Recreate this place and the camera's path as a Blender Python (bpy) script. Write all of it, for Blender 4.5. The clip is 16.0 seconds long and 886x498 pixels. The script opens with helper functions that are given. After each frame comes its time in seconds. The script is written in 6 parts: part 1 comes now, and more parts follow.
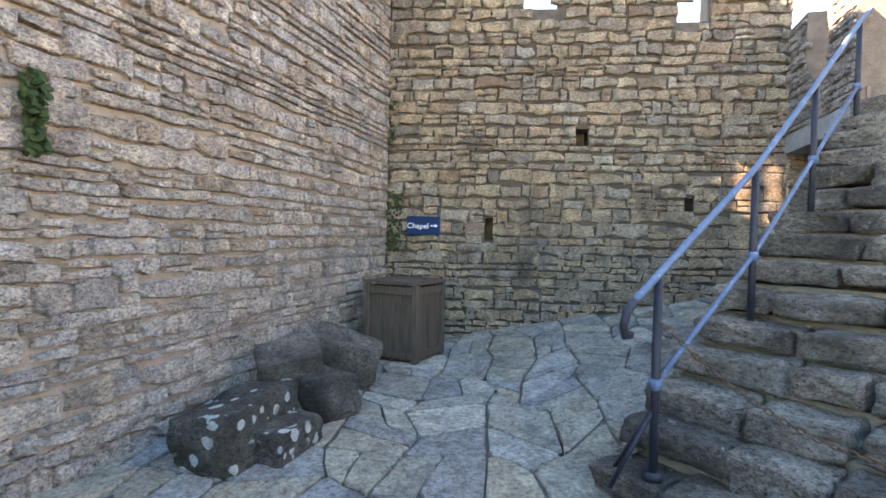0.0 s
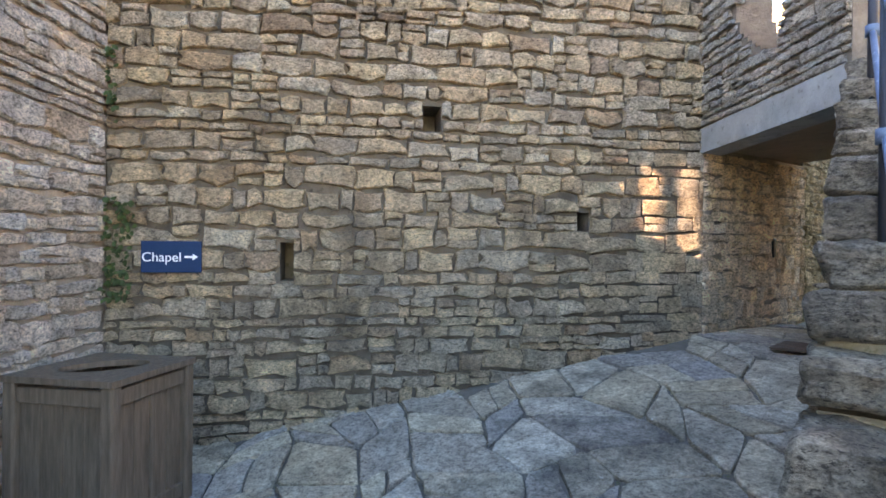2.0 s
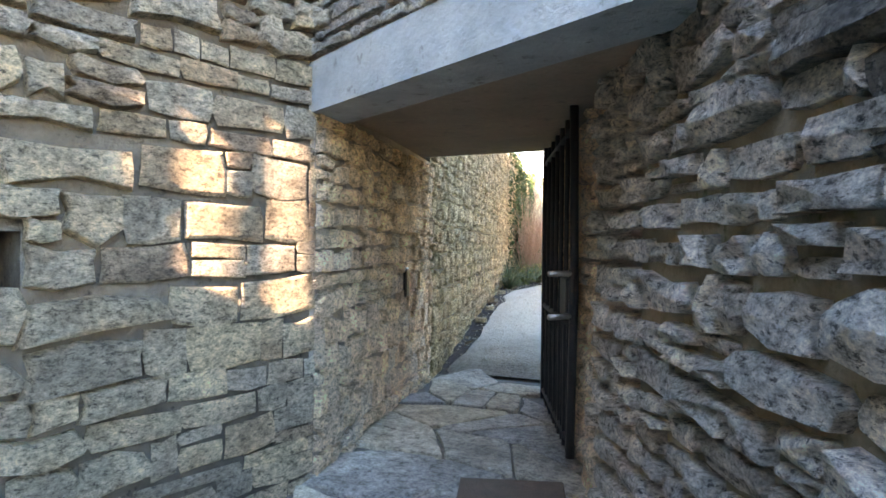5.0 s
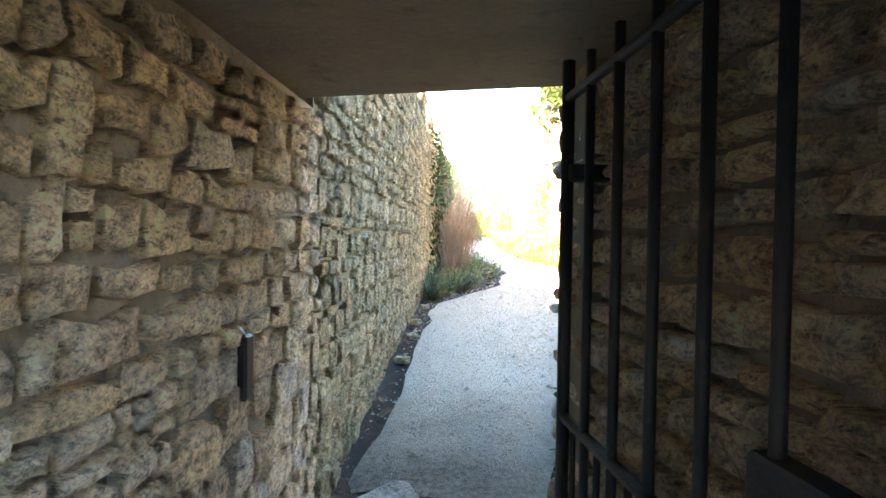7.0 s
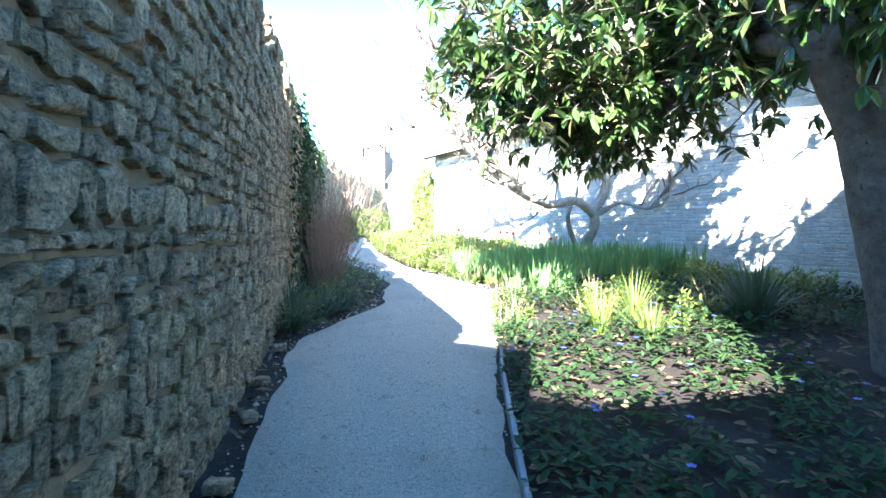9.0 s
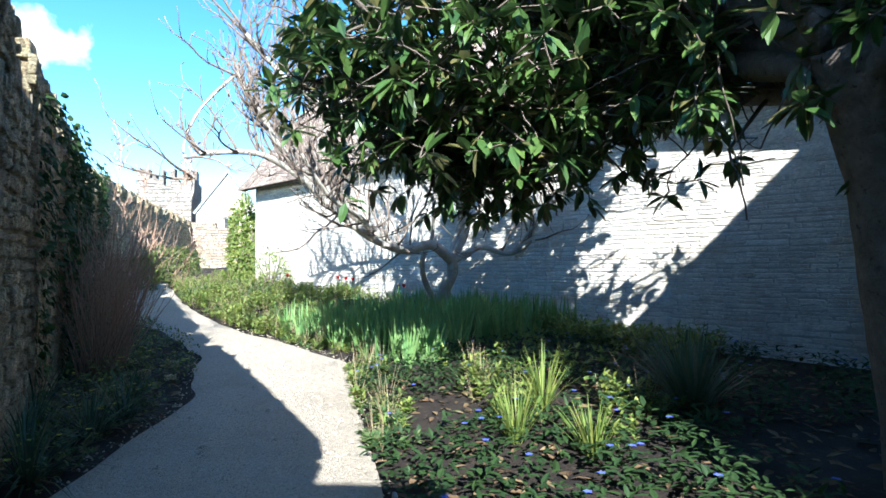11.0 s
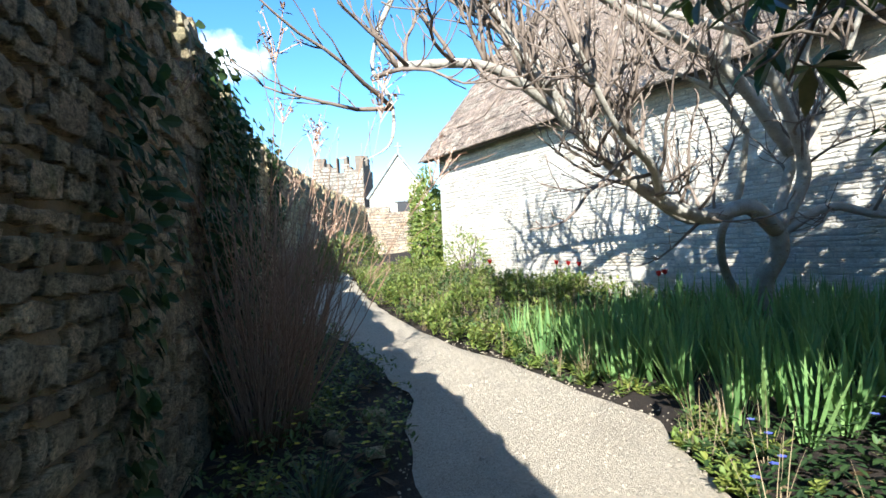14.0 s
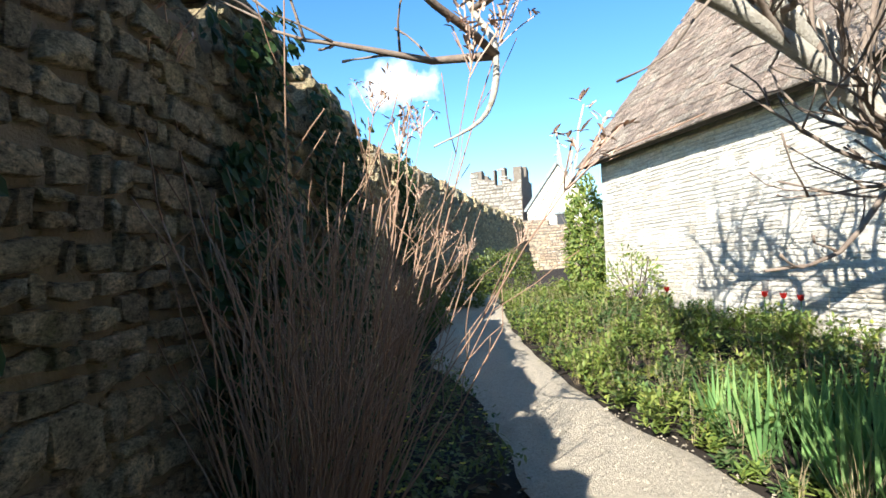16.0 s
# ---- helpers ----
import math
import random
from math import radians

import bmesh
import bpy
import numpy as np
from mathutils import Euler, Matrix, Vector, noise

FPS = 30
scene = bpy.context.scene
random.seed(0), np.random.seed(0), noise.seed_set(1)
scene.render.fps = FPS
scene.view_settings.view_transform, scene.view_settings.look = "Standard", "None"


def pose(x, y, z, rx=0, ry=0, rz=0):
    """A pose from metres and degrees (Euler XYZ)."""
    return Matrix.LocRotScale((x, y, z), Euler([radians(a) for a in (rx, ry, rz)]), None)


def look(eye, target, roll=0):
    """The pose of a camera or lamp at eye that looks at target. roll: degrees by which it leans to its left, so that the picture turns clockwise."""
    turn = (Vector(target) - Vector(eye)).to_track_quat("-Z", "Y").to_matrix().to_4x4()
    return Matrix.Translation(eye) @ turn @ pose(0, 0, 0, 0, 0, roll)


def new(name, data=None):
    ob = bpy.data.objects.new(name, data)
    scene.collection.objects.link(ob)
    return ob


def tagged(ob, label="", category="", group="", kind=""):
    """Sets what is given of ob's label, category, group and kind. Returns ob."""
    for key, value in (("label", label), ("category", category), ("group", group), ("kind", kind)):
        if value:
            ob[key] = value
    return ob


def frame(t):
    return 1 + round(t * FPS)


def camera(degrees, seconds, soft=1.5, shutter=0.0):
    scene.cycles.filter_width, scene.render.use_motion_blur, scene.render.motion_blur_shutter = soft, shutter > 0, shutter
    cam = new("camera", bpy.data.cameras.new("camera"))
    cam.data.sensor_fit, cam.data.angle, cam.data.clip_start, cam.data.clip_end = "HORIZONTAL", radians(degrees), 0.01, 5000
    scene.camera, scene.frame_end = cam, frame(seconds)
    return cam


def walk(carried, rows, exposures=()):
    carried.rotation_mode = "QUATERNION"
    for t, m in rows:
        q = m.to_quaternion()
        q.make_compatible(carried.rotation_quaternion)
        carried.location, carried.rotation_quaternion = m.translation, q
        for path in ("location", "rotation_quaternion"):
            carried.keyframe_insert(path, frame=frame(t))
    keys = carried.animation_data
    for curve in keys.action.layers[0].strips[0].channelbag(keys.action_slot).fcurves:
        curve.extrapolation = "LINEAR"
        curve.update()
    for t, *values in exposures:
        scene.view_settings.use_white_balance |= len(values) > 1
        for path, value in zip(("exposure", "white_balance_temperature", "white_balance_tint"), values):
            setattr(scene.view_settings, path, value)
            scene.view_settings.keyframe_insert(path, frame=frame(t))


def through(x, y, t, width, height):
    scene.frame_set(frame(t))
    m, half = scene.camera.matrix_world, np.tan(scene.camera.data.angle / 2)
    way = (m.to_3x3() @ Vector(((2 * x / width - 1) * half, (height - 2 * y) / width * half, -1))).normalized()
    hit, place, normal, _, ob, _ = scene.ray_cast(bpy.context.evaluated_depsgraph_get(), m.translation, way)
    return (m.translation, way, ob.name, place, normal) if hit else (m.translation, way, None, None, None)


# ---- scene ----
# camera path: seconds, x, y, z, yaw, pitch, lean
PATH = [
    (0.0, 0.187, -0.069, 1.461, 76.02, -1.76, 1.16),
    (0.5, -0.564, 0.191, 1.507, 74.18, -2.25, 1.06),
    (1.0, -1.225, 0.405, 1.567, 71.84, -2.28, 1.15),
    (1.5, -1.800, 0.795, 1.622, 68.16, -1.48, 0.68),
    (2.0, -2.340, 1.210, 1.626, 60.93, -0.10, 0.56),
    (2.5, -2.932, 1.559, 1.693, 49.48, 1.03, 1.52),
    (3.0, -3.450, 1.842, 1.686, 39.04, 2.60, 1.88),
    (3.5, -3.748, 2.272, 1.736, 30.78, 2.61, 1.59),
    (4.0, -4.019, 2.701, 1.768, 25.33, 2.04, 1.71),
    (4.2, -4.075, 2.877, 1.830, 24.14, 1.14, 1.64),
    (6.3, -4.801, 4.980, 1.988, 14.61, -1.22, -0.06),
    (6.5, -4.867, 5.189, 2.006, 13.64, -1.35, 0.34),
    (7.0, -5.031, 5.731, 2.065, 11.19, -1.43, 0.76),
    (7.5, -5.168, 6.207, 2.081, 9.62, -1.18, 0.56),
    (8.0, -5.225, 6.767, 2.115, 7.61, -1.33, 0.19),
    (8.5, -5.329, 7.332, 2.136, 5.19, -1.41, 0.29),
    (9.0, -5.343, 7.818, 2.151, -1.33, -1.50, 0.47),
    (9.2, -5.326, 8.019, 2.208, -4.39, -1.75, 0.20),
    (11.3, -5.637, 9.638, 2.456, -19.81, 3.39, -0.52),
    (11.5, -5.731, 9.687, 2.450, -18.60, 5.01, -1.17),
    (12.0, -5.812, 10.380, 2.483, -13.96, 7.23, -1.37),
    (12.5, -5.879, 11.032, 2.524, -8.14, 6.29, -2.41),
    (13.0, -5.952, 11.581, 2.527, -5.14, 4.92, -2.69),
    (13.5, -5.985, 12.188, 2.483, -4.54, 2.68, -2.70),
    (14.0, -5.981, 12.749, 2.522, -3.42, -0.04, -2.74),
    (14.5, -5.887, 13.231, 2.556, -1.99, -1.11, -2.91),
    (15.0, -5.851, 13.656, 2.565, 0.48, -1.09, -2.48),
    (15.5, -5.832, 14.029, 2.627, 5.85, -0.23, -2.27),
    (16.0, -5.809, 14.371, 2.677, 12.87, 1.92, -2.34),
]
cam = camera(76.0, 16.0, soft=1.6)


def cam_pose(x, y, z, yaw, pitch, lean):
    return Matrix.Translation((x, y, z)) @ Euler((0, 0, radians(yaw))).to_matrix().to_4x4() @ \
        Euler((radians(90 + pitch), 0, 0)).to_matrix().to_4x4() @ Euler((0, 0, radians(lean))).to_matrix().to_4x4()


EXPOSURE = ((0.0, 4.1, 10500, 32), (2.0, 4.4, 11000, 35), (4.2, 5.0, 10300, 30), (6.3, 5.4, 9600, 25), (7.5, 5.4, 9500, 24), (8.2, 5.05, 7300, 16), (9.2, 3.4, 5600, 9),
            (11.3, 1.75, 5500, 7), (13.0, 1.6, 5700, 7), (16.0, 1.45, 6300, 8))
walk(cam, [(r[0], cam_pose(*r[1:])) for r in PATH], EXPOSURE)

# ---------- world and sun ----------
SUN_EL, SUN_AZ = radians(29.5), radians(11)      # height; lean of its travel from +y towards +x
travel = Vector((math.sin(SUN_AZ) * math.cos(SUN_EL), math.cos(SUN_AZ) * math.cos(SUN_EL), -math.sin(SUN_EL)))
world = bpy.data.worlds.new("sky")
scene.world = world
world.use_nodes = True
wt = world.node_tree
bg = wt.nodes["Background"]
sky = wt.nodes.new("ShaderNodeTexSky")
sky.sky_type = "NISHITA"
sky.sun_disc = False
sky.sun_elevation, sky.sun_rotation = SUN_EL, math.pi + SUN_AZ
sky.air_density, sky.dust_density, sky.ozone_density = 1.0, 0.2, 1.5
bg.inputs["Strength"].default_value = 0.105
# one small fair-weather cloud in the sky
wco = wt.nodes.new("ShaderNodeTexCoord")
wsub = wt.nodes.new("ShaderNodeVectorMath")
wsub.operation = "SUBTRACT"
wsub.inputs[1].default_value = Vector((-0.278, 0.909, 0.309)).normalized()
wt.links.new(wco.outputs["Generated"], wsub.inputs[0])
wscale = wt.nodes.new("ShaderNodeVectorMath")
wscale.operation = "MULTIPLY"
wscale.inputs[1].default_value = (9.0, 9.0, 17.0)
wt.links.new(wsub.outputs[0], wscale.inputs[0])
wnoise = wt.nodes.new("ShaderNodeTexNoise")
wnoise.inputs["Scale"].default_value = 22
wnoise.inputs["Detail"].default_value = 6
wt.links.new(wco.outputs["Generated"], wnoise.inputs["Vector"])
wlen = wt.nodes.new("ShaderNodeVectorMath")
wlen.operation = "LENGTH"
wt.links.new(wscale.outputs[0], wlen.inputs[0])
wadd = wt.nodes.new("ShaderNodeMath")
wadd.operation = "MULTIPLY_ADD"
wadd.inputs[1].default_value = 2.2
wt.links.new(wnoise.outputs["Fac"], wadd.inputs[0])
wneg = wt.nodes.new("ShaderNodeMath")
wneg.operation = "MULTIPLY"
wneg.inputs[1].default_value = -1.5
wt.links.new(wlen.outputs["Value"], wneg.inputs[0])
wt.links.new(wneg.outputs[0], wadd.inputs[2])
wramp = wt.nodes.new("ShaderNodeMapRange")
wramp.inputs["From Min"].default_value, wramp.inputs["From Max"].default_value = 0.1, 0.9
wt.links.new(wadd.outputs[0], wramp.inputs["Value"])
wmix = wt.nodes.new("ShaderNodeMix")
wmix.data_type = "RGBA"
wt.links.new(wramp.outputs["Result"], wmix.inputs["Factor"])
wsat = wt.nodes.new("ShaderNodeHueSaturation")
wsat.inputs["Saturation"].default_value = 1.32
wt.links.new(sky.outputs[0], wsat.inputs["Color"])
wt.links.new(wsat.outputs[0], wmix.inputs["A"])
wmix.inputs["B"].default_value = (7.5, 7.6, 7.8, 1)
wt.links.new(wmix.outputs["Result"], bg.inputs["Color"])
sun_data = bpy.data.lights.new("sun", "SUN")
sun_data.energy, sun_data.angle, sun_data.color = 5.0, radians(0.35), (1.0, 0.96, 0.89)
sun = new("sun", sun_data)
sun.matrix_world = look((0, 0, 30), Vector((0, 0, 30)) + travel)

# ---------- materials ----------


class Nodes:
    """Short hand for a node material."""

    def __init__(self, name):
        self.mat = bpy.data.materials.new(name)
        self.mat.use_nodes = True
        self.t = self.mat.node_tree
        self.b = self.t.nodes["Principled BSDF"]
        self.pos = self.t.nodes.new("ShaderNodeNewGeometry")

    def link(self, a, b):
        self.t.links.new(a, b)

    def noise(self, scale, detail=4.0, rough=0.55, stretch=None):
        n = self.t.nodes.new("ShaderNodeTexNoise")
        n.inputs["Scale"].default_value, n.inputs["Detail"].default_value, n.inputs["Roughness"].default_value = scale, detail, rough
        if stretch:
            m = self.t.nodes.new("ShaderNodeVectorMath")
            m.operation = "MULTIPLY"
            m.inputs[1].default_value = stretch
            self.link(self.pos.outputs["Position"], m.inputs[0])
            self.link(m.outputs[0], n.inputs["Vector"])
        else:
            self.link(self.pos.outputs["Position"], n.inputs["Vector"])
        return n.outputs["Fac"]

    def spots(self, scale):
        n = self.t.nodes.new("ShaderNodeTexVoronoi")
        n.inputs["Scale"].default_value = scale
        self.link(self.pos.outputs["Position"], n.inputs["Vector"])
        return n.outputs["Distance"]

    def span(self, value, lo, hi, a=0.0, b=1.0):
        n = self.t.nodes.new("ShaderNodeMapRange")
        for k, v in (("From Min", lo), ("From Max", hi), ("To Min", a), ("To Max", b)):
            n.inputs[k].default_value = v
        self.link(value, n.inputs["Value"])
        return n.outputs["Result"]

    def math(self, op, a, b):
        n = self.t.nodes.new("ShaderNodeMath")
        n.operation = op
        for i, v in enumerate((a, b)):
            if isinstance(v, (int, float)):
                n.inputs[i].default_value = v
            else:
                self.link(v, n.inputs[i])
        return n.outputs[0]

    def ramp(self, value, cols):
        n = self.t.nodes.new("ShaderNodeValToRGB")
        e = n.color_ramp.elements
        while len(e) < len(cols):
            e.new(0.5)
        for i, c in enumerate(cols):
            e[i].position, e[i].color = i / max(1, len(cols) - 1), (*c, 1)
        self.link(value, n.inputs["Fac"])
        return n.outputs["Color"]

    def mix(self, fac, a, b, mode="MIX"):
        n = self.t.nodes.new("ShaderNodeMix")
        n.data_type, n.blend_type = "RGBA", mode
        for key, v in (("Factor", fac), ("A", a), ("B", b)):
            s = [i for i in n.inputs if i.name == key and i.enabled][0]
            if isinstance(v, (int, float)):
                s.default_value = v
            elif isinstance(v, tuple):
                s.default_value = (*v, 1)
            else:
                self.link(v, s)
        return [o for o in n.outputs if o.enabled][0]

    def random(self):
        o = self.t.nodes.new("ShaderNodeObjectInfo")
        return self.math("FRACT", self.math("ADD", o.outputs["Random"], self.pos.outputs["Random Per Island"]), 0.0)

    def done(self, color, rough=0.9, bump=None, strength=0.4, distance=0.02, spec=0.3, metal=0.0):
        if isinstance(color, tuple):
            self.b.inputs["Base Color"].default_value = (*color, 1)
        else:
            self.link(color, self.b.inputs["Base Color"])
        if isinstance(rough, float):
            self.b.inputs["Roughness"].default_value = rough
        else:
            self.link(rough, self.b.inputs["Roughness"])
        self.b.inputs["Specular IOR Level"].default_value = spec
        self.b.inputs["Metallic"].default_value = metal
        if bump is not None:
            n = self.t.nodes.new("ShaderNodeBump")
            n.inputs["Strength"].default_value, n.inputs["Distance"].default_value = strength, distance
            self.link(bump, n.inputs["Height"])
            self.link(n.outputs[0], self.b.inputs["Normal"])
        return self.mat


def stone_mat(name, cols, stain=(0.05, 0.047, 0.04), stain_at=0.6, lichen=(0.55, 0.54, 0.47), lichen_at=0.66, moss=None, moss_at=0.6, relief=0.5, discs=None, grain=1.0, pits=0.0):
    n = Nodes(name)
    c = n.ramp(n.random(), cols)
    c = n.mix(grain, c, n.ramp(n.span(n.noise(6, 5, 0.6), 0.3, 0.7), ((0.72, 0.7, 0.68), (1.6, 1.57, 1.5))), "MULTIPLY")
    c = n.mix(grain, c, n.ramp(n.span(n.noise(26, 9, 0.82, (1, 1, 1.7)), 0.36, 0.63), ((0.24, 0.23, 0.22), (1.1, 1.1, 1.1), (1.75, 1.72, 1.65))), "MULTIPLY")
    c = n.mix(n.span(n.noise(0.9, 6, 0.65), stain_at - 0.06, stain_at + 0.1, 0.0, 0.75), c, stain)
    c = n.mix(n.span(n.noise(9, 5, 0.7), lichen_at, lichen_at + 0.06, 0.0, 0.7), c, lichen)
    if pits:
        # near-black specks colour in the shade of small hollows
        c = n.mix(n.span(n.noise(30, 7, 0.75, (1, 1, 2.2)), 0.565, 0.6, 0.0, pits), c, (0.035, 0.03, 0.026))
    if moss:
        c = n.mix(n.span(n.noise(1.7, 6, 0.7), moss_at, moss_at + 0.12, 0.0, 0.8), c, moss)
    if discs:
        d = n.math("ADD", n.spots(8.5), n.math("MULTIPLY", n.noise(20, 3), 0.25))
        c = n.mix(n.math("MULTIPLY", n.span(d, 0.5, 0.46), n.span(n.noise(2.2, 2), 0.38, 0.44)), c, discs)
    c = n.mix(grain, c, n.ramp(n.span(n.noise(75, 6, 0.75, (1, 1, 1.5)), 0.38, 0.62), ((0.72, 0.71, 0.7), (1.03, 1.03, 1.03), (1.25, 1.24, 1.22))), "MULTIPLY")
    h = n.math("ADD", n.noise(14, 9, 0.78, (1, 1, 2.0)), n.math("MULTIPLY", n.noise(28, 8, 0.8, (1, 1, 1.7)), 0.6))
    return n.done(c, 0.92, h, min(1.0, relief * 2), 0.09, 0.2)


def mottled(name, a, b, scale=4.0, rough=0.85, fine=60.0, strength=0.3, stretch=None, spec=0.3, third=None, metal=0.0):
    n = Nodes(name)
    c = n.mix(n.span(n.noise(scale, 6, 0.6, stretch), 0.32, 0.68), a, b)
    if third:
        c = n.mix(n.span(n.noise(scale * 2.7, 5, 0.7, stretch), 0.58, 0.68), c, third)
    f = n.noise(fine, 5, 0.65, stretch)
    c = n.mix(n.span(f, 0.3, 0.7, 0.0, 0.35), c, tuple(v * 0.5 for v in a))
    return n.done(c, rough, f, strength, 0.02, spec, metal)


CHAPEL = stone_mat("chapel_stone", ((0.38, 0.27, 0.18), (0.46, 0.36, 0.25), (0.29, 0.25, 0.2), (0.5, 0.39, 0.26), (0.35, 0.29, 0.23), (0.44, 0.39, 0.31), (0.31, 0.22, 0.155)), stain_at=0.6, lichen_at=0.7, pits=0.7)
PASSAGE = stone_mat("ochre_passage_stone", ((0.6, 0.45, 0.31), (0.68, 0.55, 0.42), (0.52, 0.41, 0.31), (0.68, 0.53, 0.36), (0.6, 0.54, 0.47)), stain_at=0.74, lichen_at=0.66, lichen=(0.68, 0.64, 0.56), pits=0.6)
STAIR_WALL = stone_mat("stair_wall_stone", ((0.4, 0.37, 0.32), (0.5, 0.46, 0.4), (0.33, 0.31, 0.27), (0.53, 0.48, 0.39)), stain_at=0.66, lichen_at=0.62, lichen=(0.6, 0.59, 0.54), pits=0.8)
KEEP = stone_mat("keep_stone", ((0.48, 0.4, 0.33), (0.58, 0.5, 0.44), (0.4, 0.36, 0.32), (0.6, 0.51, 0.42), (0.4, 0.31, 0.24), (0.55, 0.51, 0.47)), stain_at=0.64, lichen_at=0.67, lichen=(0.64, 0.6, 0.56), pits=0.6)
GARDEN = stone_mat("garden_wall_stone", ((0.36, 0.3, 0.18), (0.43, 0.36, 0.23), (0.31, 0.26, 0.17), (0.46, 0.37, 0.23), (0.36, 0.27, 0.165)), stain_at=0.64, lichen_at=0.68, moss=(0.17, 0.19, 0.05), moss_at=0.6, pits=0.6)
STEP = stone_mat("step_stone", ((0.21, 0.19, 0.16), (0.28, 0.255, 0.215), (0.17, 0.158, 0.135), (0.32, 0.28, 0.225)), stain_at=0.52, lichen_at=0.62, lichen=(0.5, 0.48, 0.42), pits=0.8)
BRIDGE = stone_mat("bridge_stone", ((0.3, 0.29, 0.26), (0.36, 0.34, 0.3), (0.26, 0.25, 0.23), (0.4, 0.37, 0.31)), stain_at=0.62, lichen_at=0.6)
FLAG = stone_mat("flag_stone", ((0.23, 0.205, 0.165), (0.33, 0.29, 0.225), (0.19, 0.185, 0.175), (0.3, 0.25, 0.18), (0.2, 0.2, 0.195), (0.37, 0.34, 0.28)), stain_at=0.6, lichen_at=0.66, relief=0.3, grain=0.85)
HOUSE = stone_mat("house_stone", ((0.58, 0.525, 0.44), (0.63, 0.58, 0.5), (0.55, 0.49, 0.41), (0.65, 0.61, 0.53), (0.5, 0.43, 0.34)), stain=(0.4, 0.34, 0.27), stain_at=0.66, lichen=(0.72, 0.7, 0.64), lichen_at=0.57, relief=0.2, grain=0.35)
SLATE = stone_mat("roof_slate", ((0.33, 0.25, 0.2), (0.4, 0.31, 0.25), (0.27, 0.21, 0.17), (0.44, 0.37, 0.3)), stain_at=0.66, lichen_at=0.62)
ROCK = stone_mat("lichened_rock", ((0.12, 0.115, 0.1), (0.17, 0.155, 0.13)), stain_at=0.5, lichen_at=0.7, moss=(0.12, 0.13, 0.04), moss_at=0.62, discs=(0.72, 0.77, 0.72))
PLAIN_ROCK = stone_mat("dark_rock", ((0.15, 0.14, 0.12), (0.24, 0.215, 0.18)), stain_at=0.5, lichen_at=0.64, moss=(0.12, 0.13, 0.04), moss_at=0.62)
# Darker than the mortar itself: shade in the chapel wall's joints put into colour.
SHADED_MORTAR = mottled("shaded_mortar", (0.085, 0.07, 0.056), (0.2, 0.166, 0.13), 7, 0.95, 50, 0.9, third=(0.022, 0.018, 0.015))
PINK_MORTAR = mottled("pink_lime_mortar", (0.3, 0.25, 0.205), (0.46, 0.39, 0.33), 7, 0.95, 50, 0.9, third=(0.14, 0.115, 0.095))
MORTAR = mottled("lime_mortar", (0.15, 0.122, 0.095), (0.24, 0.2, 0.16), 7, 0.95, 50, 0.9)
DARK_MORTAR = mottled("dirty_mortar", (0.16, 0.135, 0.095), (0.28, 0.235, 0.165), 7, 0.95, 70, 0.5, third=(0.1, 0.11, 0.04))
PALE_MORTAR = mottled("pale_mortar", (0.5, 0.46, 0.39), (0.58, 0.55, 0.48), 3, 0.95, 70, 0.4)
JOINT = mottled("floor_joint", (0.09, 0.08, 0.065), (0.16, 0.145, 0.12), 6, 0.95, 90, 0.5, third=(0.08, 0.1, 0.03))
CONCRETE = mottled("cast_concrete", (0.22, 0.245, 0.245), (0.33, 0.36, 0.355), 5, 0.88, 40, 0.5, third=(0.14, 0.14, 0.13))
SOFFIT = mottled("soffit_render", (0.2, 0.15, 0.11), (0.27, 0.205, 0.15), 2.5, 0.9, 35, 0.3, third=(0.15, 0.11, 0.08))


def gravel_mat():
    """Pale gravel, turning darker brown towards the gate."""
    n = Nodes("gravel")
    c = n.mix(n.span(n.noise(36, 6, 0.6), 0.32, 0.68), (0.46, 0.385, 0.285), (0.62, 0.52, 0.39))
    c = n.mix(n.span(n.noise(70, 5, 0.7), 0.57, 0.66), c, (0.2, 0.17, 0.135))
    c = n.mix(n.span(n.noise(1.3, 5, 0.65), 0.5, 0.7, 0.0, 0.35), c, (0.3, 0.24, 0.175))
    xyz = n.t.nodes.new("ShaderNodeSeparateXYZ")
    n.link(n.pos.outputs["Position"], xyz.inputs[0])
    far = n.math("ADD", xyz.outputs["Y"], n.math("MULTIPLY", n.noise(1.6, 5, 0.7), 2.0))
    gate_tone = n.mix(n.span(n.noise(30, 6, 0.65), 0.35, 0.65), (0.11, 0.085, 0.06), (0.24, 0.19, 0.14))
    c = n.mix(n.span(far, 9.4, 11.2), gate_tone, c)
    return n.done(c, 0.95, n.noise(60, 5, 0.7), 1.0, 0.03, 0.2)


GRAVEL = gravel_mat()
SOIL = mottled("garden_soil", (0.022, 0.016, 0.012), (0.045, 0.032, 0.022), 5, 0.97, 60, 0.9, third=(0.1, 0.068, 0.04))
GRASS = mottled("rough_grass", (0.07, 0.1, 0.03), (0.12, 0.14, 0.045), 3, 0.95, 80, 0.8)
BLUE = mottled("blue_rail_paint", (0.05, 0.105, 0.17), (0.085, 0.15, 0.225), 8, 0.65, 60, 0.15, third=(0.2, 0.28, 0.34))
NAVY = mottled("navy_post_paint", (0.012, 0.016, 0.024), (0.02, 0.026, 0.036), 9, 0.5, 60, 0.2)
IRON = mottled("black_gate_iron", (0.016, 0.018, 0.022), (0.03, 0.03, 0.032), 9, 0.5, 80, 0.2, third=(0.06, 0.04, 0.03))
RUST = mottled("rusty_chain_iron", (0.1, 0.065, 0.045), (0.17, 0.1, 0.06), 25, 0.7, 90, 0.3, metal=0.6)
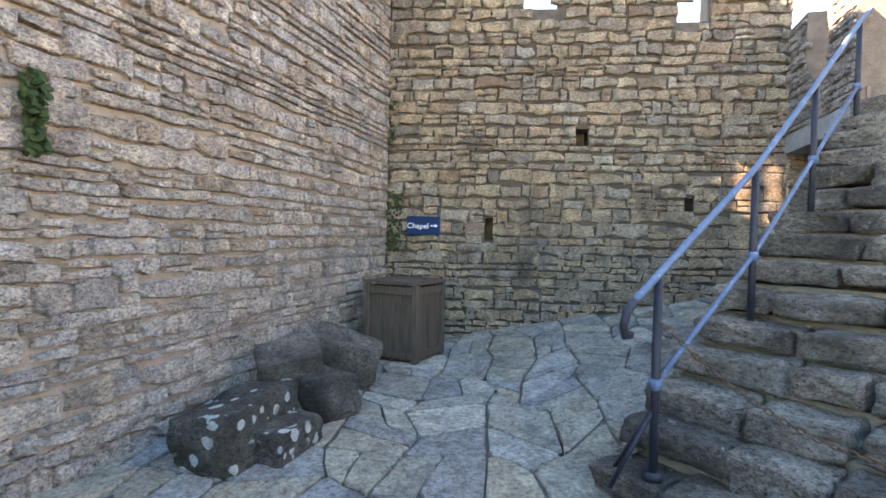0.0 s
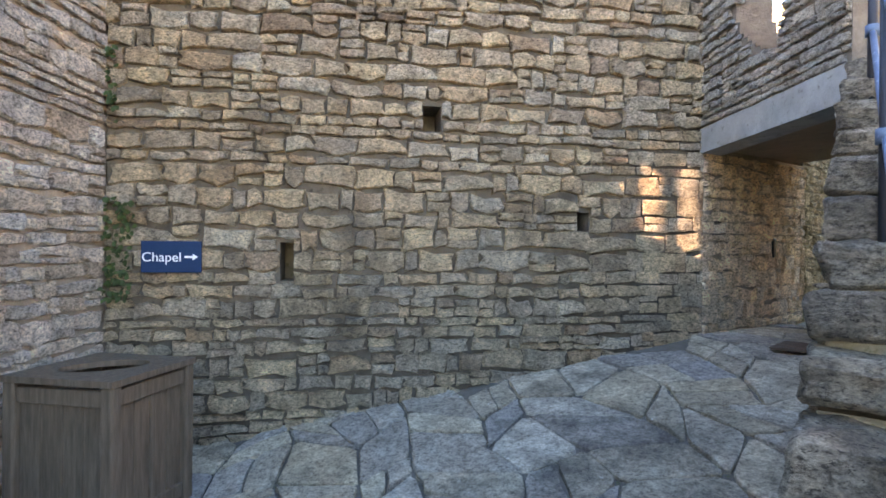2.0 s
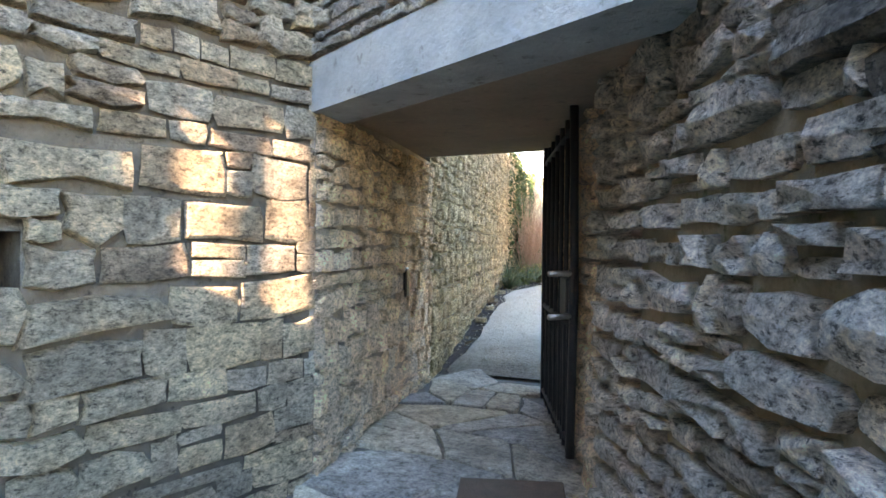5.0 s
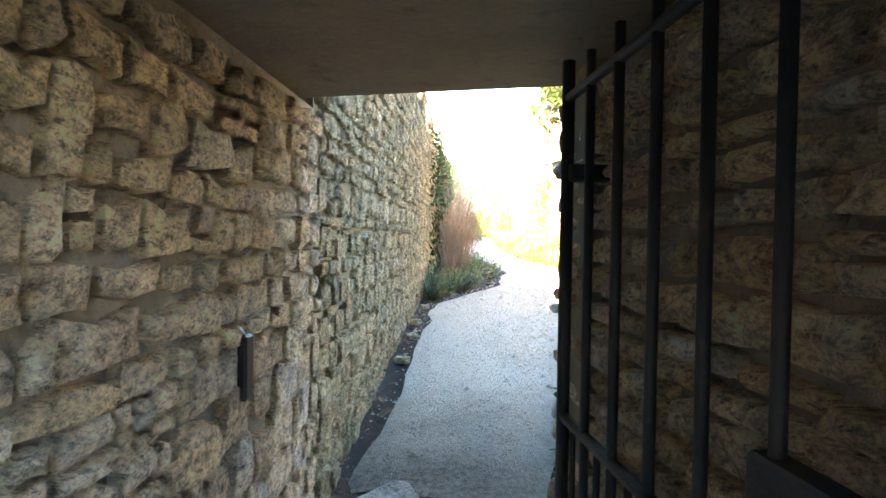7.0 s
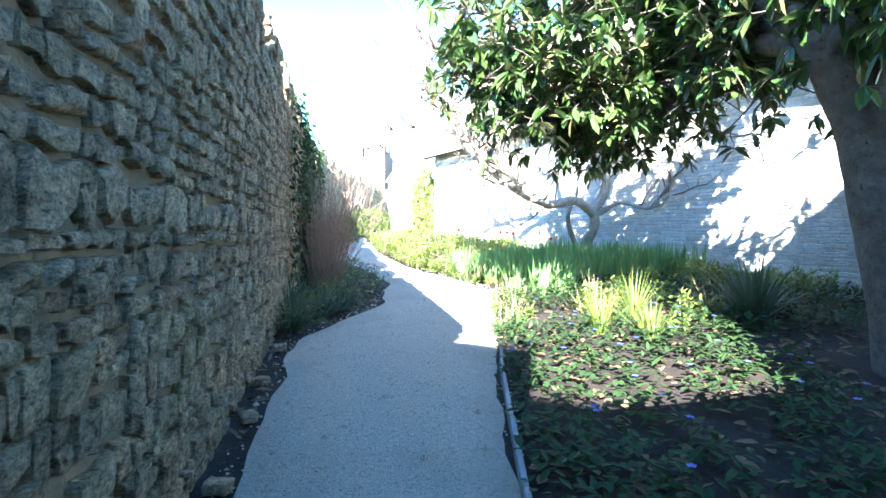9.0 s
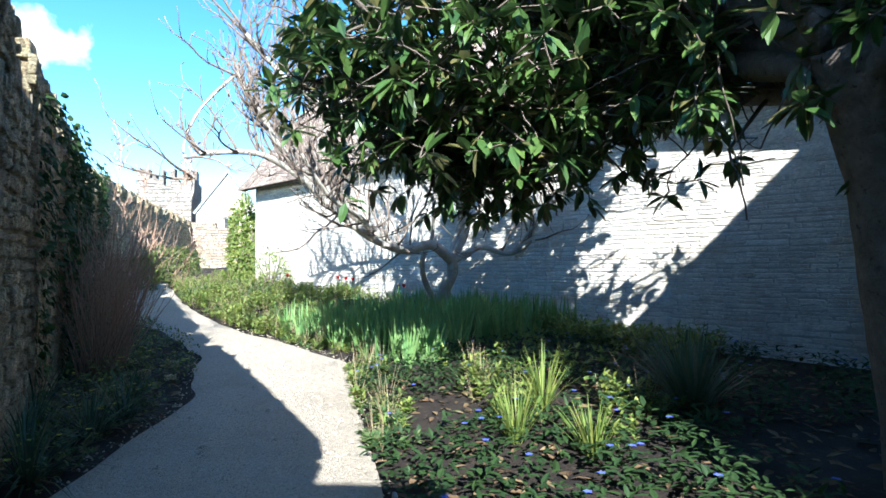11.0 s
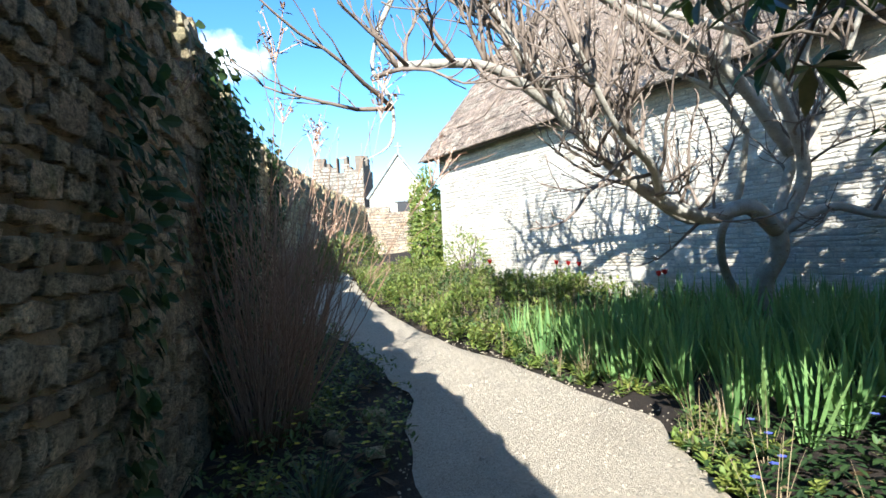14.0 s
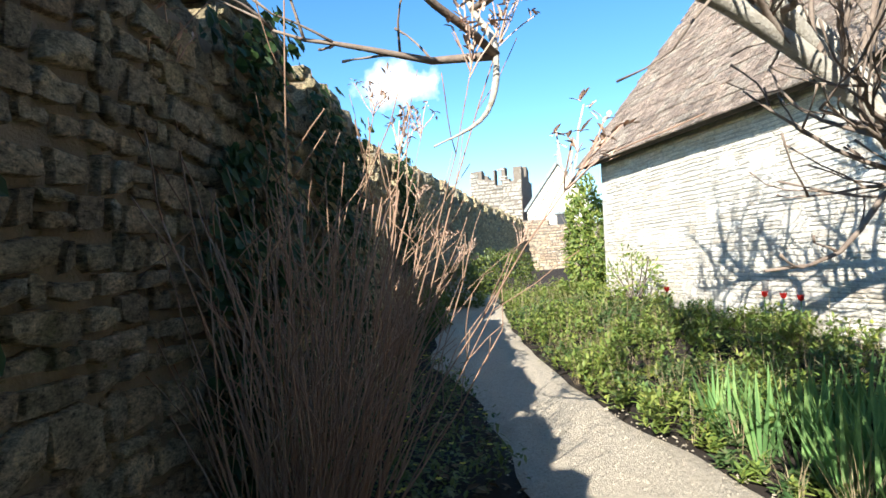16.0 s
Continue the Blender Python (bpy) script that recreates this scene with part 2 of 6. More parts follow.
GREY_METAL = mottled("worn_grey_metal", (0.28, 0.3, 0.32), (0.4, 0.41, 0.42), 20, 0.5, 90, 0.2, metal=0.7)
OAK = mottled("weathered_oak", (0.07, 0.05, 0.035), (0.15, 0.11, 0.078), 6, 0.8, 30, 0.5, stretch=(6, 6, 0.6))
SIGN = mottled("sign_blue", (0.004, 0.028, 0.075), (0.006, 0.036, 0.09), 5, 0.75, 80, 0.05, spec=0.1)
WHITE = mottled("sign_white", (0.75, 0.77, 0.8), (0.8, 0.82, 0.84), 5, 0.5, 80, 0.05)
BLACK = mottled("black_plastic", (0.015, 0.015, 0.016), (0.025, 0.025, 0.026), 8, 0.35, 90, 0.1)
EDGING = mottled("grey_edging_board", (0.27, 0.26, 0.24), (0.4, 0.385, 0.36), 5, 0.9, 60, 0.4)
PALE_BARK = mottled("pale_grey_bark", (0.34, 0.3, 0.24), (0.55, 0.5, 0.41), 7, 0.9, 60, 0.6, third=(0.24, 0.2, 0.13))
BARK = mottled("flaky_brown_bark", (0.12, 0.092, 0.068), (0.22, 0.175, 0.135), 9, 0.9, 28, 1.0, third=(0.06, 0.046, 0.034))
TIMBER = mottled("dark_eaves_timber", (0.045, 0.038, 0.03), (0.08, 0.066, 0.05), 6, 0.85, 40, 0.3)
RENDER = mottled("yellow_lime_render", (0.5, 0.42, 0.3), (0.58, 0.5, 0.37), 2.5, 0.95, 50, 0.3, third=(0.42, 0.34, 0.24))
TWIG = mottled("reddish_grey_twig", (0.17, 0.125, 0.095), (0.3, 0.235, 0.18), 12, 0.9, 60, 0.3)
DRYSTEM = mottled("dry_red_stem", (0.26, 0.15, 0.1), (0.4, 0.26, 0.165), 20, 0.85, 70, 0.2)
SEED = mottled("dry_flower_head", (0.5, 0.32, 0.25), (0.62, 0.44, 0.3), 20, 0.9, 70, 0.2)


def leaf_mat(name, cols, rough=0.5, spec=0.5, through=0.35):
    n = Nodes(name)
    c = n.ramp(n.random(), cols)
    c = n.mix(n.span(n.noise(30, 3), 0.35, 0.7, 0.0, 0.4), c, tuple(v * 0.6 for v in cols[0]))
    m = n.done(c, rough, None, spec=spec)
    tr = n.t.nodes.new("ShaderNodeBsdfTranslucent")
    n.link(c, tr.inputs["Color"])
    mx = n.t.nodes.new("ShaderNodeMixShader")
    mx.inputs[0].default_value = through
    n.link(n.b.outputs[0], mx.inputs[1])
    n.link(tr.outputs[0], mx.inputs[2])
    n.link(mx.outputs[0], n.t.nodes["Material Output"].inputs["Surface"])
    return m


MAGNOLIA_LEAF = leaf_mat("glossy_leaf", ((0.05, 0.105, 0.03), (0.075, 0.14, 0.035), (0.13, 0.2, 0.045), (0.04, 0.085, 0.03), (0.2, 0.16, 0.06)), 0.28, 0.6, 0.25)
IVY_LEAF = leaf_mat("ivy_leaf", ((0.03, 0.06, 0.02), (0.05, 0.09, 0.025), (0.04, 0.075, 0.03)), 0.6, 0.25)
IRIS_LEAF = leaf_mat("iris_leaf", ((0.15, 0.28, 0.09), (0.2, 0.36, 0.11), (0.29, 0.44, 0.15), (0.24, 0.36, 0.1)), 0.5)
GRASS_LEAF = leaf_mat("grass_leaf", ((0.06, 0.1, 0.045), (0.09, 0.13, 0.06), (0.05, 0.085, 0.045), (0.17, 0.15, 0.08)), 0.55)
LIME_LEAF = leaf_mat("lime_leaf", ((0.22, 0.29, 0.05), (0.14, 0.22, 0.045), (0.36, 0.37, 0.08), (0.1, 0.17, 0.045)), 0.6)
MID_LEAF = leaf_mat("mid_green_leaf", ((0.07, 0.14, 0.04), (0.1, 0.18, 0.05), (0.16, 0.21, 0.07), (0.2, 0.19, 0.09)), 0.6)
BOX_LEAF = leaf_mat("box_leaf", ((0.08, 0.12, 0.025), (0.13, 0.16, 0.03), (0.18, 0.19, 0.04)), 0.5)
DRY_LEAF = leaf_mat("dead_leaf", ((0.14, 0.085, 0.045), (0.2, 0.13, 0.07), (0.09, 0.055, 0.03), (0.27, 0.2, 0.1)), 0.8, 0.2, 0.1)
DRY_STALK = leaf_mat("dry_stalk", ((0.33, 0.25, 0.14), (0.42, 0.33, 0.2), (0.27, 0.19, 0.11)), 0.8, 0.2, 0.1)
RED_PETAL = leaf_mat("red_petal", ((0.5, 0.02, 0.02), (0.62, 0.04, 0.03)), 0.5, 0.3, 0.3)
BLUE_PETAL = leaf_mat("blue_petal", ((0.12, 0.16, 0.6), (0.2, 0.25, 0.7)), 0.5, 0.3, 0.3)
YELLOW_PETAL = leaf_mat("yellow_petal", ((0.6, 0.5, 0.05), (0.7, 0.6, 0.1)), 0.5, 0.3, 0.3)

# ---------- builders ----------
rng = np.random.default_rng(7)


def lerp(v, xs, ys):
    return float(np.interp(v, xs, ys))


def level(x, y):
    """Height of the floor and ground."""
    base = lerp(y, (1.7, 5.9, 8.2, 10, 11.3, 16.7, 20, 26, 40), (0, 0.85, 0.80, 0.95, 1.05, 1.28, 1.45, 1.9, 2.4))
    if y > 9:
        edge = lerp(y, (9, 12, 14, 16, 18, 20, 24), (-4.9, -4.75, -4.45, -4.2, -4.85, -5.5, -6.9))
        base += 0.22 * min(1, max(0, (x - edge) / 1.8)) * min(1, (y - 9) / 3)
    return base


def mesh_from(name, verts, faces, mat, smooth=False):
    me = bpy.data.meshes.new(name)
    me.from_pydata([tuple(map(float, v)) for v in verts], [], [tuple(map(int, f)) for f in faces])
    me.materials.append(mat)
    if smooth:
        me.polygons.foreach_set("use_smooth", [True] * len(me.polygons))
    me.update()
    return me


def thing(name, label, category, kind="", group="", at=(0, 0, 0)):
    e = new(name)
    e.empty_display_size = 0.1
    e.location = at
    return tagged(e, label, category, group, kind)


def put(name, me, parent=None, label="", m=None):
    ob = new(name, me)
    if m is not None:
        ob.matrix_world = m
    if parent is not None:
        ob.parent = parent
        p = parent.matrix_world if parent.parent else parent.matrix_basis
        ob.matrix_parent_inverse = p.inverted()
    if label:
        ob["label"] = label
    return ob


def box_bm(bm, size, m=Matrix.Identity(4), bevel=0.0, jitter=0.0, seed=0):
    r = random.Random(seed)
    made = bmesh.ops.create_cube(bm, size=1.0)["verts"]
    bmesh.ops.scale(bm, vec=size, verts=made)
    for v in made:
        v.co += Vector([r.uniform(-jitter, jitter) for _ in range(3)])
    if bevel:
        edges = list({e for v in made for e in v.link_edges})
        out = bmesh.ops.bevel(bm, geom=edges, offset=bevel, segments=1, affect="EDGES", profile=0.6)
        made = list({v for f in out["faces"] for v in f.verts} | {v for v in made if v.is_valid})
    bmesh.ops.transform(bm, matrix=m, verts=made)
    return made


def bm_mesh(bm, name, mat, smooth=False):
    me = bpy.data.meshes.new(name)
    bm.to_mesh(me)
    bm.free()
    me.materials.append(mat)
    if smooth:
        me.polygons.foreach_set("use_smooth", [True] * len(me.polygons))
    return me


def box(name, size, m, mat, parent=None, bevel=0.006, label="", jitter=0.0, seed=0):
    bm = bmesh.new()
    box_bm(bm, size, Matrix.Identity(4), bevel, jitter, seed)
    return put(name, bm_mesh(bm, name, mat), parent, label, m)


def tube_geo(points, radii, sides=8, verts=None, faces=None):
    """A tapered tube along points."""
    verts = [] if verts is None else verts
    faces = [] if faces is None else faces
    start = len(verts)
    pts = [Vector(p) for p in points]
    side = None
    for i, p in enumerate(pts):
        d = (pts[min(i + 1, len(pts) - 1)] - pts[max(i - 1, 0)])
        d = d.normalized() if d.length > 1e-6 else Vector((0, 0, 1))
        if side is None:
            side = d.orthogonal().normalized()
        side = (side - d * side.dot(d))
        side = side.normalized() if side.length > 1e-5 else d.orthogonal().normalized()
        up = d.cross(side)
        r = radii[i] if hasattr(radii, "__len__") else radii
        for k in range(sides):
            a = 2 * math.pi * k / sides
            verts.append(p + (side * math.cos(a) + up * math.sin(a)) * r)
    n = len(pts)
    for i in range(n - 1):
        for k in range(sides):
            a, b = start + i * sides + k, start + i * sides + (k + 1) % sides
            faces.append((a, b, b + sides, a + sides))
    faces.append(tuple(start + k for k in reversed(range(sides))))
    faces.append(tuple(start + (n - 1) * sides + k for k in range(sides)))
    return verts, faces


def tube(name, points, radii, mat, parent=None, sides=8, label=""):
    v, f = tube_geo(points, radii, sides)
    return put(name, mesh_from(name, v, f, mat, True), parent, label)


def wall_frame(a, b):
    """Local axes of a wall from a to b: u along, v out of its face (to the right of the way a to b), w up."""
    u = Vector((b[0] - a[0], b[1] - a[1], 0)).normalized()
    v = Vector((u.y, -u.x, 0))
    m = Matrix.Identity(4)
    for i in range(3):
        m[i][0], m[i][1], m[i][2], m[i][3] = u[i], v[i], (0, 0, 1)[i], (a[0], a[1], 0)[i]
    return m


def core_mesh(name, m, length, z0, z1, depth, front, mat, holes=(), top=None, step=0.25):
    """A slab of wall with openings (u0, u1, z0, z1) right through it and a stepped top: top(u) gives its height."""
    us = sorted({0.0, length, *[h[0] for h in holes], *[h[1] for h in holes], *([i * step for i in range(int(length / step) + 1)] if top else [])})
    us = [u for u in us if 0 <= u <= length]
    tops = sorted({round(top((us[i] + us[i + 1]) / 2), 3) for i in range(len(us) - 1)}) if top else [z1]
    zs = sorted({z0, *tops, *[h[2] for h in holes], *[h[3] for h in holes]})

    def solid(i, j):
        if not (0 <= i < len(us) - 1 and 0 <= j < len(zs) - 1):
            return False
        u, z = (us[i] + us[i + 1]) / 2, (zs[j] + zs[j + 1]) / 2
        if z > (top(u) if top else z1):
            return False
        return not any(h[0] < u < h[1] and h[2] < z < h[3] for h in holes)

    verts, faces, seen = [], [], {}

    def v(u, d, z):
        key = (round(u, 4), round(d, 4), round(z, 4))
        if key not in seen:
            seen[key] = len(verts)
            verts.append(m @ Vector((u, d, z)))
        return seen[key]

    for i in range(len(us) - 1):
        for j in range(len(zs) - 1):
            if not solid(i, j):
                continue
            a, b, c, d = us[i], us[i + 1], zs[j], zs[j + 1]
            f, k = front, front - depth
            faces.append((v(a, f, c), v(b, f, c), v(b, f, d), v(a, f, d)))
            faces.append((v(b, k, c), v(a, k, c), v(a, k, d), v(b, k, d)))
            if not solid(i - 1, j):
                faces.append((v(a, k, c), v(a, f, c), v(a, f, d), v(a, k, d)))
            if not solid(i + 1, j):
                faces.append((v(b, f, c), v(b, k, c), v(b, k, d), v(b, f, d)))
            if not solid(i, j - 1):
                faces.append((v(a, k, c), v(b, k, c), v(b, f, c), v(a, f, c)))
            if not solid(i, j + 1):
                faces.append((v(a, f, d), v(b, f, d), v(b, k, d), v(a, k, d)))
    return mesh_from(name, verts, faces, mat)


def stone_shape(r, bulge=0.25, ragged=0.09):
    """A rough block face in a unit square: 17 points, 16 faces."""
    ring = [(-.5, -.5), (0, -.5), (.5, -.5), (.5, 0), (.5, .5), (0, .5), (-.5, .5), (-.5, 0)]
    jit = [(r.uniform(-ragged, ragged) * 0.45, r.uniform(-ragged, ragged)) for _ in ring]
    outer = [(x * (1.0 if i % 2 else 0.97) + j[0], -1.5, z * (1.0 if i % 2 else 0.95) + j[1]) for i, ((x, z), j) in enumerate(zip(ring, jit))]
    inner = [(x * 0.92 * (1 if i % 2 else 0.95) + j[0] * 0.9, 0.75 + r.uniform(-bulge, bulge), z * 0.84 * (1 if i % 2 else 0.93) + j[1] * 0.9) for i, ((x, z), j) in enumerate(zip(ring, jit))]
    verts = outer + inner + [(r.uniform(-.12, .12), 1.0 + r.uniform(-bulge, bulge), r.uniform(-.12, .12))]
    faces = [(k, (k + 1) % 8, 8 + (k + 1) % 8, 8 + k) for k in range(8)] + [(8 + k, 8 + (k + 1) % 8, 16) for k in range(8)]
    return verts, faces


def lay(length, z0, z1, w, h, r, spread=0.4, holes=()):
    """Rubble courses: stones as (u, z, width, height), cut off at the wall's ends and at its holes."""
    raw, z = [], z0
    seed = r.uniform(0, 50)
    while z < z1:
        ch = h * r.uniform(1 - spread, 1 + spread)
        u = -r.uniform(0, w)
        while u < length:
            sw = w * r.choice((0.45, 0.65, 0.85, 1.0, 1.25, 1.6)) * r.uniform(0.85, 1.15)
            dz = 0.22 * h * noise.noise(Vector((u * 0.8 / w * 0.3, z * 1.5, seed)))
            if ch > h * 0.95 and r.random() < 0.4 and sw < w * 1.1:
                k = r.uniform(0.35, 0.65)
                raw += [(u, u + sw, z + dz, z + ch * k + dz), (u, u + sw, z + ch * k + dz, z + ch + dz)]
            else:
                raw.append((u, u + sw, z + dz, z + ch * r.uniform(0.82, 1.04) + dz))
            u += sw
        z += ch
    out = []
    for a, b, c, d in raw:
        bits = [(max(a, 0), min(b, length))]
        for h0, h1, y0, y1 in holes:
            if d > y0 + 0.01 and c < y1 - 0.01:
                bits = [q for p, e in bits for q in (((p, min(e, h0)), (max(p, h1), e)) if e > h0 and p < h1 else ((p, e),))]
        out += [((p + e) / 2, (c + d) / 2, e - p, d - c) for p, e in bits if e - p > 0.035]
    return out


SHAPES = {}


def stones(parent, name, m, placed, mat, proud, near=None, front=0.0, gap=0.009, variants=10, ragged=0.09, limit=300, bulge=0.25):
    """Stones of a wall: those in the stretch near (u0, u1, z0, z1) each an object, the rest one mesh."""
    r = random.Random(len(placed))
    key = (mat.name, ragged, bulge)
    if key not in SHAPES:
        SHAPES[key] = []
        for i in range(variants):
            v, f = stone_shape(r, bulge, ragged)
            SHAPES[key].append((v, f, mesh_from(name, v, f, mat)))
    allv, allf, count = [], [], 0
    for (u, z, w, h) in placed:
        v, f, me = r.choice(SHAPES[key])
        p = proud * r.uniform(0.45, 1.35)
        t = m @ Matrix.Translation((u, front, z)) @ Matrix.Rotation(r.uniform(-0.03, 0.03), 4, "Y") @ Matrix.Diagonal((max(0.02, w - gap), p, max(0.015, h - gap), 1))
        if near and count < limit and near[0] <= u <= near[1] and near[2] <= z <= near[3]:
            put(name, me, parent, "", t)
            count += 1
        else:
            k = len(allv)
            allv += [t @ Vector(c) for c in v]
            allf += [tuple(k + i for i in g) for g in f]
    if allv:
        tagged(put(name + "work", mesh_from(name + "work", allv, allf, mat), parent), kind="stuff")


def inside(u, z, holes, pad=0.0):
    return any(h[0] - pad < u < h[1] + pad and h[2] - pad < z < h[3] + pad for h in holes)


# ---------- the court: walls ----------
C0, C1 = (-7.52, 1.05), (-5.78, 5.90)          # chapel wall
K1 = (1.30, -4.08)                             # end of the keep wall, which starts at C0
GW = ((-5.78, 5.90), (-6.08, 8.10), (-9.02, 27.3), (-8.9, 33.5), (-8.2, 43.2))   # passage and garden wall


def chapel_wall():
    m = wall_frame(C0, C1)
    length = math.dist(C0, C1)
    holes = [(1.33, 1.44, 1.34, 1.66), (2.51, 2.67, 2.63, 2.85), (3.92, 4.03, 1.77, 1.96)]

    def top(u):
        if 1.75 < u < 2.25 or 3.75 < u < 4.25:
            return 4.42 if u < 3 else 4.22
        return 5.15
    w = thing("wall_north", "tan coursed rubble wall with dark putlog holes and battlements", "wall", "structure")
    put("wall_core", core_mesh("wall_core", m, length, -0.4, 5.15, 0.38, -0.032, SHADED_MORTAR, holes, top), w)
    back = m @ Matrix.Translation((-1.2, 0, 0))
    put("wall_backing", core_mesh("wall_backing", back, length + 1.2, -0.4, 5.15, 0.45, -0.412, DARK_MORTAR, (), lambda u: top(u - 1.2)), w)
    r = random.Random(3)
    placed = []
    for s in lay(length, -0.1, 5.1, 0.25, 0.125, r, 0.5, holes):
        u, z, sw, sh = s
        if z + sh / 2 > top(u):
            continue
        placed.append(s)
    rough = [q for q in placed if q[0] < 4.35 or q[1] > 2.7]
    dressed = [q for q in placed if not (q[0] < 4.35 or q[1] > 2.7)]
    stones(w, "stone", m, rough, CHAPEL, 0.027, (0.6, 4.2, 0.3, 2.4), ragged=0.19, bulge=0.26, gap=0.006)
    stones(w, "dressed_stone", m, dressed, CHAPEL, 0.004, None, front=-0.006, ragged=0.1, bulge=0.05, gap=0.004)


def keep_wall():
    m = wall_frame(K1, C0)
    length = math.dist(K1, C0)
    k = length
    hole = (k - 1.6, k - 0.4, 4.5, 6.3)
    w = thing("wall_west", "tall pale pink and grey rubble stone wall rising out of sight", "wall", "structure")
    # Unseen stepped top and run past the corner, sized to shade court and path.
    put("wall_core", core_mesh("wall_core", m, length + 1.6, -0.4, 8.9, 0.88, -0.03, PINK_MORTAR, (hole,), lambda u: 7.4 if u > length - 2.0 else 6.7 if u > length - 3.2 else 6.0 if u > length - 5.2 else 5.2 if u > 2.8 else 2.6), w)
    r = random.Random(5)
    placed = [s for s in lay(length, -0.05, 5.15, 0.3, 0.125, r, 0.6, (hole,)) if s[0] > 2.8 or s[1] < 2.5]
    stones(w, "stone", m, placed, KEEP, 0.02, (k - 4.6, k - 0.3, 0.0, 1.5), ragged=0.19, bulge=0.35)
    # unseen panel added high up; its two slots throw the far wall's sun patches
    win = thing("sun_slot_panel", "added unseen panel with two slots that shape the sun patches", "window", "structure")
    lights = []
    for u0, u1, z0, z1 in ((4.5, 4.72, 1.63, 2.34), (4.89, 5.08, 1.66, 2.38)):
        ends = []
        for u, z in ((u0, z0), (u1, z1)):
            p = wall_frame(C0, C1) @ Vector((u, 0, z))
            q = m.inverted() @ p
            d = m.inverted().to_3x3() @ travel
            q = q - d * ((q.y + 0.07) / d.y)
            ends.append(q)
        lights.append((min(e.x for e in ends), max(e.x for e in ends), min(e.z for e in ends), max(e.z for e in ends)))
    put("window_frame", core_mesh("window_frame", m @ Matrix.Translation((hole[0], 0, 0)), hole[1] - hole[0], 4.5, 6.3, 0.05, -0.05, CONCRETE,
                                  [(a - hole[0], b - hole[0], c, d) for a, b, c, d in lights]), win)


def behind_walls():
    """Plain walls that close the court behind the walker."""
    for name, a, b, h in (("wall_south", (9.5, 1.0), K1, 1.6), ("wall_east", (8.6, 9.7), (9.5, 1.0), 2.4)):
        m = wall_frame(a, b)
        w = thing(name, "plain rubble stone wall closing the court", "wall", "structure")
        put("wall_core", core_mesh("wall_core", m, math.dist(a, b), -0.4, h, 0.6, 0, MORTAR), w)


chapel_wall()
keep_wall()
behind_walls()


def garden_wall():
    w = thing("wall_garden", "long mossy rubble garden wall with ragged battlements in shade", "wall", "structure")
    for i in range(4):
        a, b = GW[i], GW[i + 1]
        m = wall_frame(a, b)
        length = math.dist(a, b)
        r = random.Random(11 + i)
        rr = random.Random(2)
        lows = [(4.75, 5.5), (6.25, 7.0), (8.25, 8.75), (9.75, 10.25), (11.75, 12.75)] + [(13.75 + 1.5 * j + rr.uniform(-.1, .1), 14.25 + 1.5 * j + rr.uniform(0, 0.15)) for j in range(4)]
        if i > 1:
            lows = [(0.9 + 1.5 * j, 1.4 + 1.5 * j + rr.uniform(0, 0.2)) for j in range(7)]

        def top(u, i=i, lows=lows):
            if i == 0:
                return 2.62
            base = lerp(u, (0, 4, 5, 13, 19.5), (4.5, 4.4, 4.24, 4.12, 4.85)) if i == 1 else 4.9
            if any(p <= u <= q for p, q in lows):
                base -= 0.42
            return base
        hi = 2.62 if i == 0 else 5.1
        put("wall_core", core_mesh("wall_core", m, length, 0.3, hi, 0.7, -0.016, DARK_MORTAR if i else PINK_MORTAR, (), top if i else None), w)
        z1 = hi if i == 0 else 5.0
        placed = []
        for s in lay(length, 0.7, z1, 0.15, 0.125, r, 0.5):
            if s[1] + s[3] / 2 > top(s[0]) - 0.01 or s[2] < 0.03:
                continue
            if s[1] < level(-6, a[1] + s[0]) - 0.2:
                continue
            if i > 1 and (s[1] < 2.6 or r.random() < 0.2):
                continue
            placed.append(s)
        stones(w, "stone", m, placed, GARDEN if i else PASSAGE, 0.028, ((0.0, 2.3, 0.8, 2.7), (0.0, 3.0, 0.9, 2.6), None, None)[i], ragged=0.26, limit=200, bulge=0.25, gap=0.015)
        # coping stones along the broken top
        if i:
            v, f = [], []
            for j in range(90):
                u = j * 0.28
                if u > length:
                    break
                sv, sf = stone_shape(r, 0.2, 0.12)
                t = m @ Matrix.Translation((u + 0.14, -0.36, top(u + 0.14) - 0.02)) @ Matrix.Rotation(math.pi / 2, 4, "X") @ Matrix.Diagonal((0.27, 0.1 + 0.1 * r.random(), 0.66, 1))
                k = len(v)
                v += [t @ Vector(c) for c in sv]
                f += [tuple(k + q for q in g) for g in sf]
            for p, q in lows:
                if q > length or top(q + 0.1) <= top(q - 0.1) + 0.1:
                    continue
                edge = math.ceil(q / 0.25) * 0.25
                edge = min((e for e in (edge - 0.25, edge, edge + 0.25) if top(e + 0.02) > top(e - 0.02) + 0.1), default=edge)
                z = top(p + 0.2) - 0.05
                while z < top(edge + 0.1):
                    for side in (-0.19, -0.54):
                        sv, sf = stone_shape(r, 0.3, 0.16)
                        hh = r.uniform(0.1, 0.17)
                        t = m @ Matrix.Translation((edge, side, z + hh / 2)) @ Matrix.Rotation(math.pi / 2, 4, "Z") @ Matrix.Diagonal((0.34, r.uniform(0.03, 0.09), hh, 1))
                        k = len(v)
                        v += [t @ Vector(c) for c in sv]
                        f += [tuple(k + g2 for g2 in g) for g in sf]
                    z += 0.135
            tagged(put("coping", mesh_from("coping", v, f, GARDEN), w), kind="stuff")


garden_wall()

